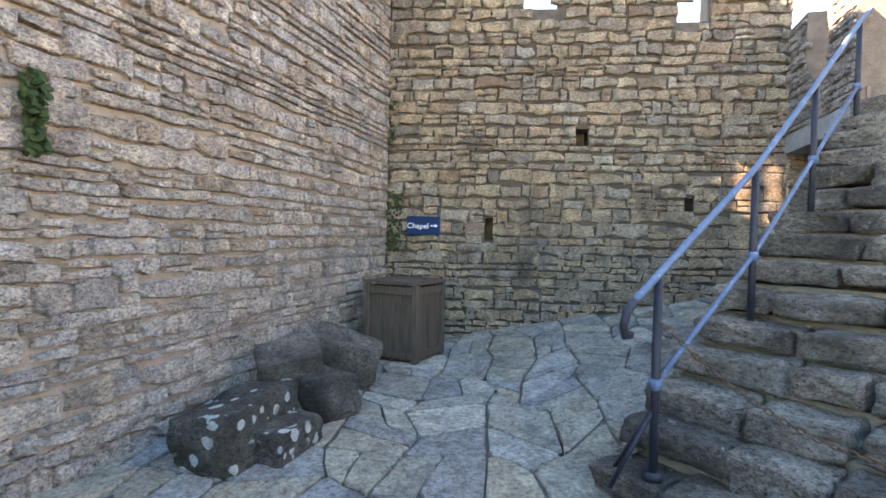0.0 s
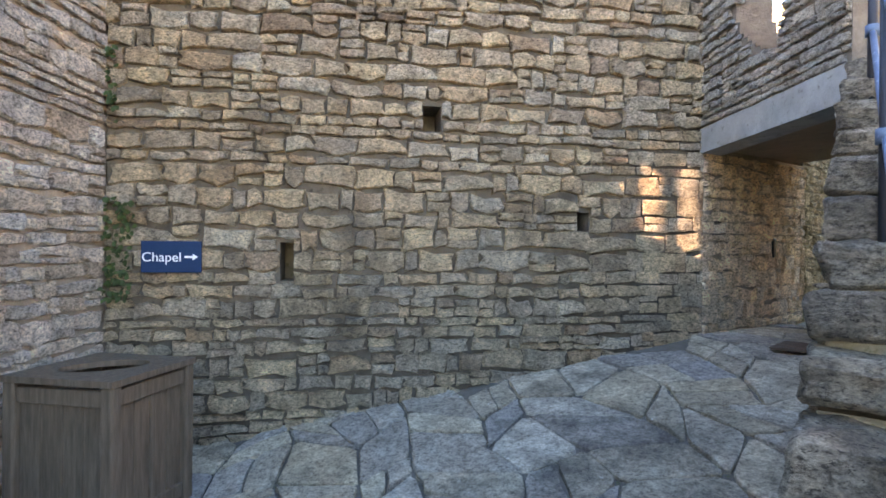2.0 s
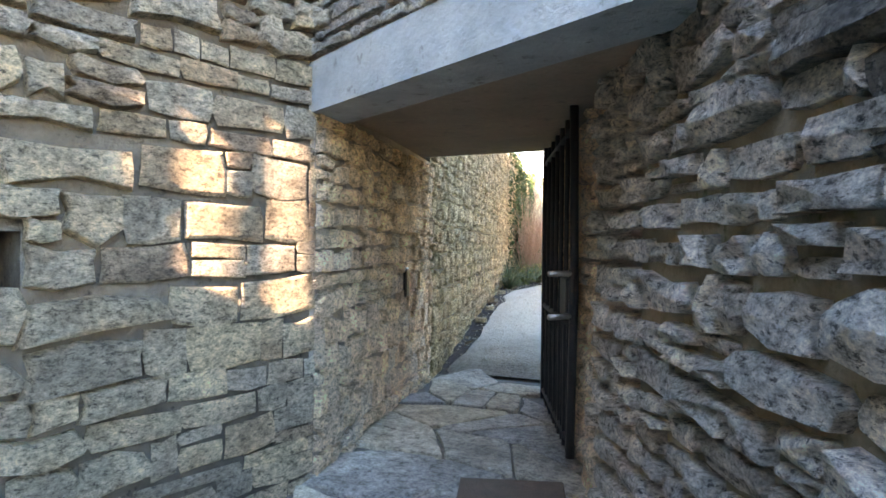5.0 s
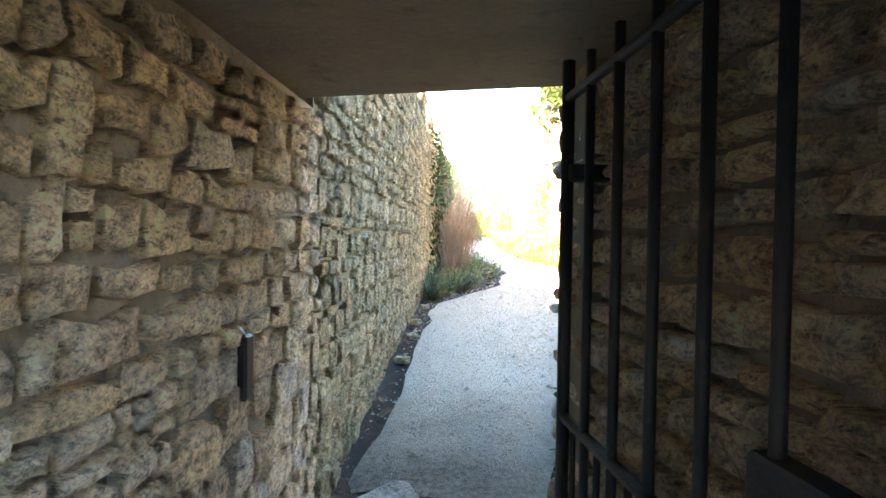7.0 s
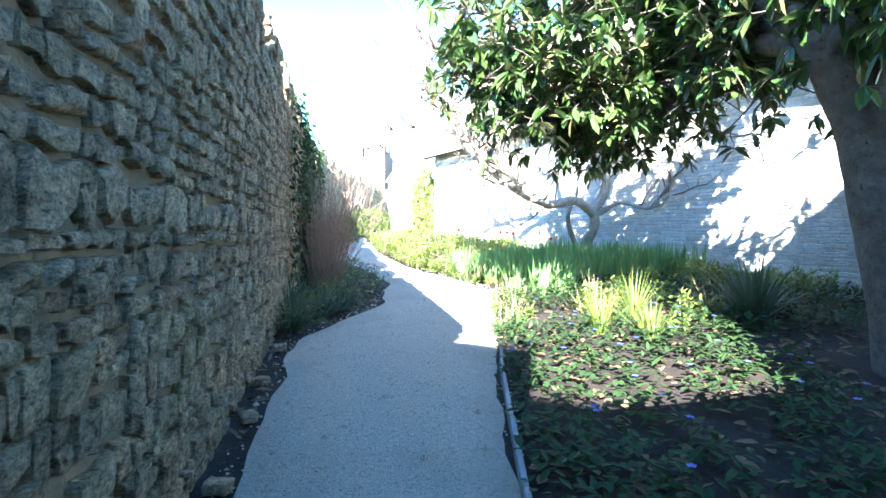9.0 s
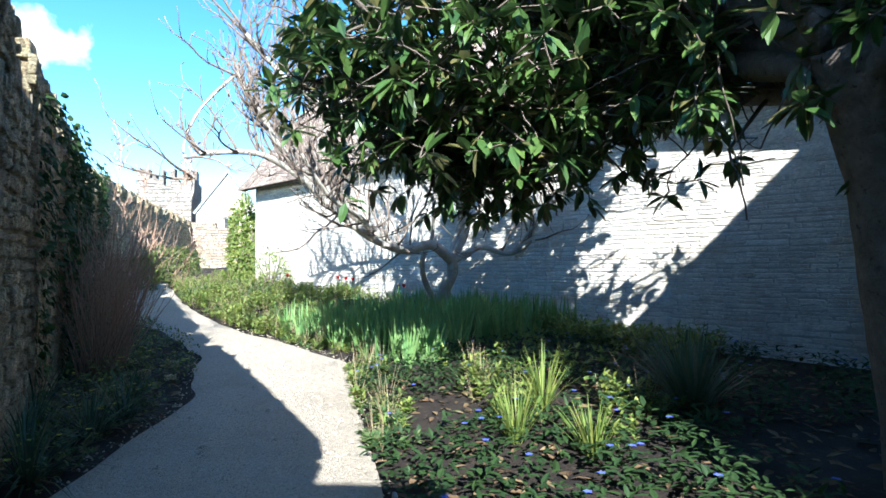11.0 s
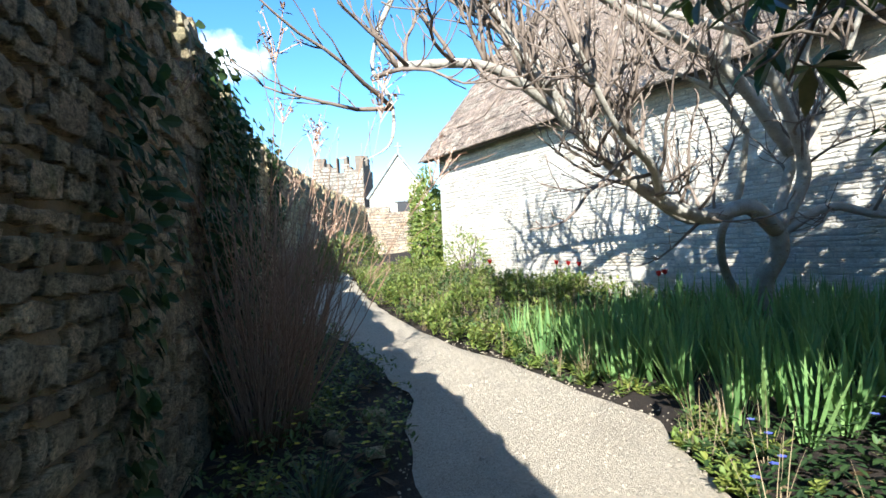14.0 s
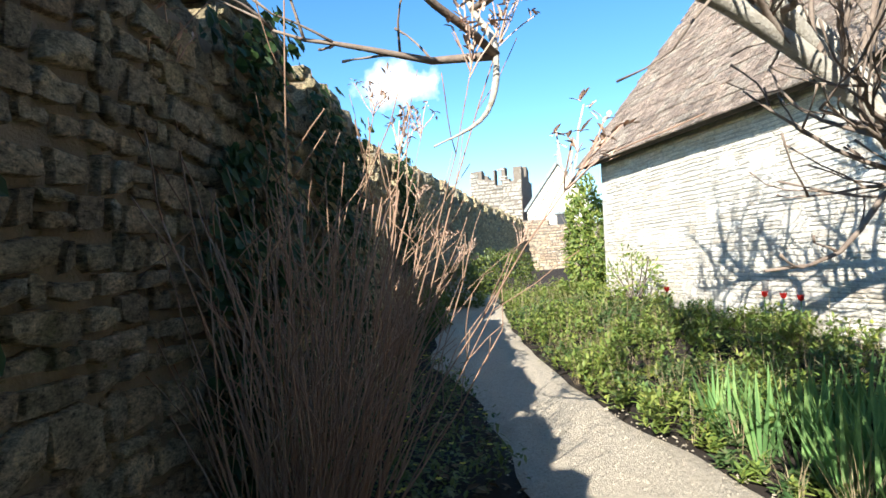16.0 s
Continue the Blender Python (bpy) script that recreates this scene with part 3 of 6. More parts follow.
# ---------- stairs, platform and bridge ----------
S0, SDIR = Vector((-2.72, 1.55, 0)), Vector((-0.388, 0.922, 0))     # foot of the stairs' open side and their way up
SIDE = Vector((0.922, 0.388, 0))
RISE, GOING, STEPS = 0.185, 0.265, 15
PLAT = RISE * STEPS + 0.06


def stair_point(along, across, z):
    p = S0 + SDIR * along + SIDE * across
    return Vector((p.x, p.y, z))


def stairs():
    st = thing("stone_stairs", "steep worn dark rubble stone staircase with uneven treads beside the wall", "stairs", "structure")
    r = random.Random(21)
    ang = math.atan2(SIDE.y, SIDE.x)
    for i in range(STEPS):
        x = 0.0
        z = RISE * (i + 1)
        while x < 2.5:
            w = r.uniform(0.38, 0.75)
            d = GOING + 0.22 + r.uniform(-0.02, 0.03)
            hgt = 0.165 + r.uniform(-0.03, 0.012)
            bm = bmesh.new()
            box_bm(bm, (w - 0.03, d, hgt), Matrix.Identity(4), 0.018, 0.022, r.randint(0, 9999))
            bmesh.ops.subdivide_edges(bm, edges=bm.edges[:], cuts=3, use_grid_fill=True)
            off = Vector((i * 7.0, x * 9.0, 0))
            for v in bm.verts:
                q = v.co + off
                v.co += Vector((noise.noise(q * 9), noise.noise(q * 9 + Vector((9, 0, 0))), 0.8 * noise.noise(q * 8 + Vector((0, 9, 0))))) * 0.034
                v.co += Vector((noise.noise(q * 23), noise.noise(q * 23 + Vector((5, 0, 0))), noise.noise(q * 23 + Vector((0, 5, 0))))) * 0.014
            me = bm_mesh(bm, "step_block", STEP)
            c = stair_point(GOING * i + d / 2 - 0.03 + r.uniform(-0.02, 0.02), x + w / 2 + r.uniform(-0.02, 0.0), z - hgt / 2)
            put("step_block", me, st, "", Matrix.Translation(c) @ Matrix.Rotation(ang, 4, "Z") @ Matrix.Rotation(r.uniform(-.02, .02), 4, "X"))
            x += w
    # body under the steps, as a stepped solid
    v, f = [], []
    for i in range(STEPS + 1):
        a = GOING * i + 0.05
        b = a + GOING if i < STEPS else a + 0.3
        z = max(0.02, RISE * (i + 1) - 0.16) if i < STEPS else PLAT - 0.1
        k = len(v)
        v += [stair_point(p, q, s) for s in (-0.3, z) for p, q in ((a, 0.05), (b, 0.05), (b, 2.5), (a, 2.5))]
        f += [(k + 4, k + 5, k + 6, k + 7), (k, k + 1, k + 5, k + 4), (k + 1, k + 2, k + 6, k + 5), (k + 2, k + 3, k + 7, k + 6), (k + 3, k, k + 4, k + 7)]
    put("stair_core", mesh_from("stair_core", v, f, DARK_MORTAR), st)
    # rough side of the stairs towards the ramp, and the passage's right-hand wall
    end = stair_point(4.75, 0, 0)
    a = (S0.x, S0.y)
    m = wall_frame((end.x, end.y), a)
    length = math.dist((end.x, end.y), a)
    placed = []
    for s in lay(length, -0.1, PLAT, 0.19, 0.095, r, 0.45):
        along = length - s[0]
        if s[1] + s[3] / 2 > min(PLAT, RISE * (math.floor(along / GOING) + 1) - 0.12) or along < 0.12:
            continue
        placed.append(s)
    m2 = m @ Matrix.Translation((0, -0.05, 0))
    stones(st, "stone", m2, placed, STAIR_WALL, 0.05, (0, 3.5, 0.6, 2.7), ragged=0.16, limit=260, bulge=0.35)
    return end


STAIR_END = stairs()
J0, J1 = (-4.49, 5.92), (-5.01, 8.05)           # passage wall on the gate's side


def passage():
    p = thing("wall_passage", "rough warm brown rubble passage wall under the bridge", "wall", "structure")
    m = wall_frame(J1, J0)
    m_len = math.dist(J1, J0)
    put("wall_core", core_mesh("wall_core", m, m_len, 0.3, 2.6, 0.5, -0.03, PINK_MORTAR), p)
    r = random.Random(31)
    placed = [s for s in lay(m_len, 0.75, 2.6, 0.17, 0.095, r, 0.45) if s[1] + s[3] / 2 < 2.62 and s[2] > 0.04]
    stones(p, "stone", m, placed, PASSAGE, 0.045, (0, 3, 0.5, 3), front=-0.02, ragged=0.13, limit=200, bulge=0.35)
    # garden side of the block beyond the jamb
    m = wall_frame((3.2, 9.6), J1)
    g_len = math.dist((3.2, 9.6), J1)
    put("garden_face", core_mesh("garden_face", m, g_len, 0.3, PLAT + 0.1, 0.4, -0.03, DARK_MORTAR), p)
    placed = [s for s in lay(g_len, 0.75, 2.9, 0.26, 0.15, r, 0.4) if s[0] > g_len - 2.6 and s[0] + s[2] / 2 < g_len + 0.06]
    stones(p, "stone", m, placed, GARDEN, 0.06, (g_len - 0.8, g_len, 0.5, 3), front=-0.02, ragged=0.12, limit=60, bulge=0.3)
    # slab over the passage with its front lintel
    slab = thing("bridge_slab", "grey concrete slab spanning the passage with a brown rendered underside", "slab", "structure")
    l0, l1 = Vector((-5.78, 5.86, 0)), Vector((-4.40, 5.10, 0))
    f0, f1 = Vector((-6.08, 8.08, 0)), Vector((-5.02, 8.02, 0))
    mid = Vector((-4.56, 5.9, 0))
    plan = [l0 + Vector((-0.5, .34, 0)), l1 + Vector((0.35, -.06, 0)), mid + Vector((0.5, 0, 0)), f1 + Vector((0.4, 0, 0)), f0 + Vector((-0.4, 0, 0))]

    def z_at(q):
        return lerp(q.y, (5.1, 8.1), (2.545, 2.66))
    v = [Vector((q.x, q.y, z_at(q))) for q in plan] + [Vector((q.x, q.y, 2.9)) for q in plan]
    n = len(plan)
    put("soffit", mesh_from("soffit", v, [tuple(reversed(range(n))), tuple(range(n, 2 * n))] + [(i, (i + 1) % n, n + (i + 1) % n, n + i) for i in range(n)], SOFFIT), slab)
    m = wall_frame((l0.x - 0.25, l0.y + 0.14), (l1.x + 0.3, l1.y - 0.16))
    put("lintel", core_mesh("lintel", m.copy(), math.dist(l0, l1) + 0.6, 2.53, 2.76, 0.25, 0.0, CONCRETE), slab)
    # parapet wall with a ragged window gap over the lintel
    b = thing("bridge_parapet", "grey rubble stone parapet wall with a ragged window gap open to the sky", "wall", "structure")
    length = math.dist(l0, l1) + 0.6
    r = random.Random(41)

    def top(u):
        u = u - 0.28       # from the chapel wall
        if 0.55 < u < 1.24:
            return lerp(u, (0.55, 0.62, 0.8, 0.99, 1.19, 1.24), (3.62, 3.42, 3.27, 3.14, 2.96, 3.2))
        return 4.1 if u < 0.6 else 4.3
    put("wall_core", core_mesh("wall_core", m, length, 2.76, 4.3, 0.3, -0.02, MORTAR, (), top, 0.06), b)
    placed = [s for s in lay(length, 2.77, 4.3, 0.19, 0.085, r, 0.45) if s[1] + s[3] / 2 < top(s[0])]
    stones(b, "stone", m, placed, BRIDGE, 0.03, (0, 3, 2.7, 4.4), front=-0.015, ragged=0.14)
    # gabled building past the landing, inferred; rake traced back from the house's slanting shadow
    blk = thing("wall_block", "inferred plain rubble stone gable of a building beside the landing", "wall", "structure")
    y0 = 8.1
    rake = []
    for q in ((0.475, 14.16, 3.86), (-0.5, 16.1, 1.62)):
        k = (q[1] - y0) / travel.y
        rake.append((q[0] - travel.x * k, q[2] - travel.z * k))
    slope = (rake[0][1] - rake[1][1]) / (rake[0][0] - rake[1][0])
    # left end pushed out to shade more of the bed
    edge = [(-3.7, rake[1][1] + slope * (-3.7 - rake[1][0])), (0.6, rake[0][1] + slope * (0.6 - rake[0][0])), (3.2, rake[0][1] - 0.6)]
    face = [(-3.7, 0.5)] + edge + [(3.2, 0.5)]
    v = [Vector((x, y, z)) for y in (y0 - 0.5, y0) for x, z in face]
    n = len(face)
    put("gable_wall", mesh_from("gable_wall", v, [tuple(range(n)), tuple(reversed(range(n, 2 * n)))] + [(i, n + i, n + (i + 1) % n, (i + 1) % n) for i in range(n)], MORTAR), blk)
    placed = [q for q in lay(6.9, 2.6, 7.6, 0.3, 0.14, r, 0.45) if q[1] + q[3] / 2 < np.interp(q[0] - 3.7, [e[0] for e in edge], [e[1] for e in edge]) - 0.02]
    stones(blk, "stone", wall_frame((-3.7, y0 - 0.5), (3.2, y0 - 0.5)), placed, BRIDGE, 0.03, None)
    put("side_wall", core_mesh("side_wall", wall_frame((-3.3, y0 - 0.5), (-3.3, y0 - 1.3)), 0.8, 0.5, edge[0][1] - 0.6, 0.4, 0, MORTAR), blk)
    # paving of the platform at the stair head
    pl = thing("platform", "stone-paved landing at the head of the stairs", "floor", "structure")
    e = STAIR_END
    q = [e, e + SIDE * 2.5, Vector((3.2, 9.6, 0)), Vector((J1[0] + 0.05, J1[1] - 0.05, 0)), Vector((J0[0] + 0.05, J0[1], 0))]
    v = [Vector((c.x, c.y, PLAT - 0.12)) for c in q] + [Vector((c.x, c.y, PLAT)) for c in q]
    n = len(q)
    put("paving", mesh_from("paving", v, [tuple(reversed(range(n))), tuple(range(n, 2 * n))] + [(i, (i + 1) % n, n + (i + 1) % n, n + i) for i in range(n)], FLAG), pl)


passage()

# ---------- ground ----------


def ground():
    xs = sorted([-400, -120, -40, -20] + [-14 + 0.5 * i for i in range(45)] + [12, 20, 40, 120, 400])
    ys = sorted([-400, -120, -40, -15] + [-8 + 0.5 * i for i in range(97)] + [45, 60, 120, 400])
    v = [(x, y, level(x, y) - 0.035 + (noise.noise(Vector((x * 0.9, y * 0.9, 3))) * 0.05 if y > 9 and -7.5 < x < 3 else 0)) for y in ys for x in xs]
    f = [(j * len(xs) + i, j * len(xs) + i + 1, (j + 1) * len(xs) + i + 1, (j + 1) * len(xs) + i) for j in range(len(ys) - 1) for i in range(len(xs) - 1)]
    tagged(put("ground", mesh_from("ground", v, f, SOIL, True)), "dark bare garden soil that runs on to rough grass far off", "ground", kind="structure")


ground()


def left_of(y):
    return lerp(y, (8.1, 9.5, 13.3, 14.2, 15.3, 17.6, 19.7, 21.2, 23.6, 26, 30), (-6.02, -6.1, -6.62, -6.35, -6.0, -6.05, -6.75, -7.6, -8.0, -8.5, -9.3))


def right_of(y):
    return lerp(y, (8.1, 10, 12.1, 13.5, 15.4, 16.7, 18, 19.2, 21, 22.5, 24.4, 26, 30), (-5.05, -4.96, -4.82, -4.66, -4.45, -4.3, -4.85, -5.5, -6.15, -6.6, -7.0, -7.3, -7.9))


def gravel_path():
    v, f = [], []
    n = 9
    ys = [8.36 + 0.22 * i for i in range(98)]
    for j, y in enumerate(ys):
        a, b = left_of(y), right_of(y)
        for i in range(n):
            k = i / (n - 1)
            w = (noise.noise(Vector((y * 1.7, i * 9.0, 1))) * 0.08 if i in (0, n - 1) else 0)
            x = a + (b - a) * k + w
            v.append((x, y, lerp(y, (1.7, 5.9, 8.2, 10, 11.3, 16.7, 20, 26, 40), (0, 0.85, 0.80, 0.95, 1.05, 1.28, 1.45, 1.9, 2.4)) + lerp(y, (8.3, 8.7), (-0.012, 0.012)) - 0.03 * (i in (0, n - 1))))
    for j in range(len(ys) - 1):
        for i in range(n - 1):
            a = j * n + i
            f.append((a, a + 1, a + n + 1, a + n))
    tagged(put("path", mesh_from("path", v, f, GRAVEL, True)), "pale compacted gravel garden path winding between the beds", "path", kind="structure")


gravel_path()


def bounce_ground():
    # Added sheet out of view: its pale gravel reflects sun onto the court walls.
    v = [(x, y, -0.015) for y in (-12.0, -6.0, 0.0, 5.5, 9.6) for x in (-0.6, 3.0, 9.0)]
    f = [(j * 3 + i, j * 3 + i + 1, (j + 1) * 3 + i + 1, (j + 1) * 3 + i) for j in range(3) for i in range(2)]
    tagged(put("bounce_ground", mesh_from("bounce_ground", v, f, GRAVEL)), "added pale gravel sheet, out of view, that bounces sun into the court", "ground", kind="structure")


bounce_ground()


def flags():
    fl = thing("pavement", "court floor of worn grey irregular flagstones with dark joints", "floor", "structure")
    r = random.Random(51)
    nx, ny = 16, 28
    # lattice in the court's own slanted axes
    ang = -0.34

    def node(i, j):
        rr = random.Random(i * 1000 + j)
        a = -1.2 + i * 0.5 + rr.uniform(-.19, .19) + (0.25 if j % 2 else 0)
        b = -3.6 + j * 0.47 + rr.uniform(-.15, .15)
        return Vector((-7.6 + a * math.cos(ang) - b * math.sin(ang), 0.4 + a * math.sin(ang) + b * math.cos(ang), 0))
    for i in range(nx):
        for j in range(ny):
            whole = [node(i, j), node(i + 1, j), node(i + 1, j + 1), node(i, j + 1)]
            pick = random.Random(i * 77 + j).random()
            if pick < 0.2:
                p, q = whole[0].lerp(whole[1], 0.35 + pick), whole[3].lerp(whole[2], 0.5)
                bits = [[whole[0], p, q, whole[3]], [p, whole[1], whole[2], q]]
            elif pick < 0.4:
                p, q = whole[1].lerp(whole[2], 0.2 + pick), whole[0].lerp(whole[3], 0.5)
                bits = [[whole[0], whole[1], p, q], [q, p, whole[2], whole[3]]]
            else:
                bits = [whole]
            for quad in bits:
                c = sum(quad, Vector()) / 4
                if c.y > 8.35 or c.y < -3.4:
                    continue
                if c.x < lerp(c.y, (1.05, 5.9, 8.1), (-7.7, -5.95, -6.25)) or (c.y < 1.05 and c.x < -7.5 + (1.05 - c.y) * 1.55):
                    continue
                d = Vector((c.x, c.y, 0)) - S0
                if d.dot(SDIR) > 0.15 and d.dot(SIDE) > 0.25:
                    continue
                if c.y > 5.9 and c.x > lerp(c.y, (5.9, 8.1), (-4.4, -4.9)):
                    continue
                pts = []
                for k in range(4):
                    a, b = quad[k], quad[(k + 1) % 4]
                    p = c + (a - c) * (1 - 0.012 / max(0.1, (a - c).length))
                    q = c + (b - c) * (1 - 0.012 / max(0.1, (b - c).length))
                    u = (q - p)
                    nrm = Vector((u.y, -u.x, 0)).normalized()
                    cut = r.uniform(0.06, 0.14)
                    pts += [p + u * cut, p + u * 0.5 + nrm * r.uniform(-0.02, 0.012), p + u * (1 - cut)]
                lift = r.uniform(0.0, 0.012)
                v = [Vector((p.x, p.y, level(p.x, p.y) + lift - 0.06)) for p in pts]
                v += [Vector((p.x, p.y, level(p.x, p.y) + lift - 0.006)) for p in pts]
                n = len(pts)
                ins = [c + (p - c) * 0.97 for p in pts]
                v += [Vector((p.x, p.y, level(p.x, p.y) + lift + r.uniform(0, 0.004))) for p in ins]
                f = [(k, (k + 1) % n, n + (k + 1) % n, n + k) for k in range(n)] + [(n + k, n + (k + 1) % n, 2 * n + (k + 1) % n, 2 * n + k) for k in range(n)] + [tuple(range(2 * n, 3 * n))]
                put("flagstone", mesh_from("flagstone", v, f, FLAG), fl)
    # bedding between the flags
    xs = [-9 + 0.5 * i for i in range(26)]
    ys = [-5 + 0.35 * i for i in range(39)]
    v = [(x, y, level(x, y) - 0.022) for y in ys for x in xs]
    f = [(j * len(xs) + i, j * len(xs) + i + 1, (j + 1) * len(xs) + i + 1, (j + 1) * len(xs) + i) for j in range(len(ys) - 1) for i in range(len(xs) - 1)]
    put("joints", mesh_from("joints", v, f, JOINT), fl)


flags()

# ---------- the house ----------
H0, H1 = (0.78, 13.55), (-5.22, 25.55)
EAVE, RIDGE, DEEP = 4.56, 7.7, 2.6


def house():
    h = thing("stone_house", "long pale stone house with a steep brown stone-slate roof", "house")
    m = wall_frame(H1, H0)
    length = math.dist(H0, H1)
    put("wall", core_mesh("wall", m, length, 0.6, EAVE + 0.1, 0.5, -0.01, PALE_MORTAR), h)
    r = random.Random(61)
    placed = [s for s in lay(length, 1.2, EAVE - 0.05, 0.27, 0.062, r, 0.35) if 0 < s[0] - s[2] / 2 and s[0] + s[2] / 2 < length]
    for k in range(46):
        u, z = r.uniform(0.4, length - 0.5), r.uniform(1.5, 4.1)
        placed.append((u, z, r.uniform(0.28, 0.5), r.uniform(0.16, 0.3)))
    stones(h, "stone", m, placed, HOUSE, 0.0035, (6.5, 11.5, 1.3, 3.0), ragged=0.14, limit=250, gap=0.006)
    # gable ends
    for u in (0.0, length):
        v = [m @ Vector((u + d, q, z)) for d in (0.02 if u == 0 else -0.3, 0.3 if u == 0 else -0.02) for q, z in ((-0.02, 0.6), (-DEEP * 2, 0.6), (-DEEP * 2, EAVE), (-DEEP, RIDGE - 0.1), (-0.02, EAVE))]
        f = [(0, 1, 2, 3, 4), (9, 8, 7, 6, 5)] + [(i, (i + 1) % 5, 5 + (i + 1) % 5, 5 + i) for i in range(5)]
        put("gable_wall", mesh_from("gable_wall", v, f, HOUSE), h)
    # roof: decking and rows of slates
    slope = Vector((0, -DEEP - 0.3, RIDGE - EAVE + 0.37))
    run = slope.length
    dirn = slope.normalized()
    nrm = Vector((0, -dirn.z, dirn.y)) * -1
    start = Vector((0, 0.3, EAVE - 0.37 + 0.32))
    v = [m @ (Vector((u, 0, 0)) + start + dirn * s + nrm * o) for o in (-0.06, 0.0) for u, s in ((-0.25, 0), (length + 0.25, 0), (length + 0.25, run), (-0.25, run))]
    f = [(3, 2, 1, 0), (4, 5, 6, 7), (0, 1, 5, 4), (1, 2, 6, 5), (2, 3, 7, 6), (3, 0, 4, 7)]
    roof = put("roof", mesh_from("roof", v, f, TIMBER), h, "steep roof of brown weathered stone slates")
    back = [m @ Vector((u, q, z)) for u in (-0.25, length + 0.25) for q, z in ((-DEEP, RIDGE + 0.26), (-DEEP * 2 - 0.3, EAVE - 0.1))]
    put("roof_back", mesh_from("roof_back", back + [p - Vector((0, 0, 0.06)) for p in back], [(0, 2, 3, 1), (4, 5, 7, 6), (0, 1, 5, 4), (2, 6, 7, 3), (0, 4, 6, 2), (1, 3, 7, 5)], SLATE), h)
    rows = 26
    allv, allf, cnt = [], [], 0
    bm_v = [(-.5, 0, 0), (.5, 0, 0), (.5, 1, 0), (-.5, 1, 0), (-.49, 0.01, 1), (.49, 0.01, 1), (.48, 1, 1), (-.48, 1, 1)]
    bm_f = [(3, 2, 1, 0), (4, 5, 6, 7), (0, 1, 5, 4), (1, 2, 6, 5), (2, 3, 7, 6), (3, 0, 4, 7)]
    slate_me = mesh_from("slate", bm_v, bm_f, SLATE)
    fm = Matrix.Identity(4)
    ex, ey, ez = Vector((1, 0, 0)), dirn, nrm
    for i in range(3):
        fm[i][0], fm[i][1], fm[i][2] = ex[i], ey[i], ez[i]
    for i in range(rows):
        s = run * (i / rows) ** 1.0 - 0.04
        rowh = run / rows
        u = -0.25 - r.uniform(0, 0.15)
        while u < length + 0.2:
            w = r.uniform(0.16, 0.34)
            t = m @ Matrix.Translation(start + dirn * s + nrm * 0.012) @ Matrix.Translation((u + w / 2, 0, 0)) @ fm @ Matrix.Rotation(0.05 + r.uniform(-0.015, 0.02), 4, "X").inverted() @ Matrix.Rotation(r.uniform(-0.02, 0.02), 4, "Z") @ Matrix.Diagonal((w - 0.006, rowh * 1.45, r.uniform(0.016, 0.03), 1))
            if i < 8 and 2.0 < u < 9 and cnt < 220:
                put("slate", slate_me, roof, "", t)
                cnt += 1
            else:
                k = len(allv)
                allv += [t @ Vector(c) for c in bm_v]
                allf += [tuple(k + q for q in g) for g in bm_f]
            u += w
    tagged(put("slating", mesh_from("slating", allv, allf, SLATE), roof), kind="stuff")
    box("fascia", (length + 0.4, 0.05, 0.12), m @ Matrix.Translation((length / 2, 0.22, EAVE - 0.03)), TIMBER, h)
    # rainwater pipe and gutter end
    pipe = thing("downpipe", "black cast-iron rainwater downpipe in the corner of the house", "downpipe")
    q = m @ Vector((length - 0.12, 0.1, 0))
    tube("pipe", [(q.x, q.y, 1.2), (q.x, q.y, 3.9), (q.x - 0.02, q.y - 0.08, 4.15)], 0.045, IRON, pipe, 10)
    box("hopper", (0.2, 0.2, 0.22), Matrix.Translation((q.x, q.y - 0.05, 4.2)), IRON, pipe, 0.02)
    # wing in the corner
    wg = thing("house_wing", "yellow rendered house wing with white-framed window and slate roof", "house")
    a, b = (0.83, 13.5), (0.78, 12.2)
    mw = wall_frame(b, a)
    wl = math.dist(a, b)
    win = (0.35, 0.95, 2.0, 3.2)
    put("wall", core_mesh("wall", mw, wl, 0.6, 4.2, 0.4, 0, RENDER, (win,)), wg)
    v = [mw @ Vector((u, q, z)) for u in (-0.25, wl) for q, z in ((0.3, 4.05), (-2.2, 6.6), (-2.2, 6.5), (0.3, 3.95))]
    put("roof", mesh_from("roof", v, [(0, 4, 5, 1), (1, 5, 6, 2), (2, 6, 7, 3), (3, 7, 4, 0), (0, 1, 2, 3), (7, 6, 5, 4)], SLATE), wg)
    fr = put("window_frame", core_mesh("window_frame", mw @ Matrix.Translation((win[0], 0, 0)), 0.6, 2.0, 3.2, 0.06, -0.1, WHITE, ((0.06, 0.27, 2.08, 3.12), (0.33, 0.54, 2.08, 3.12))), wg, "white painted window frame")


house()

# ---------- things in the court ----------


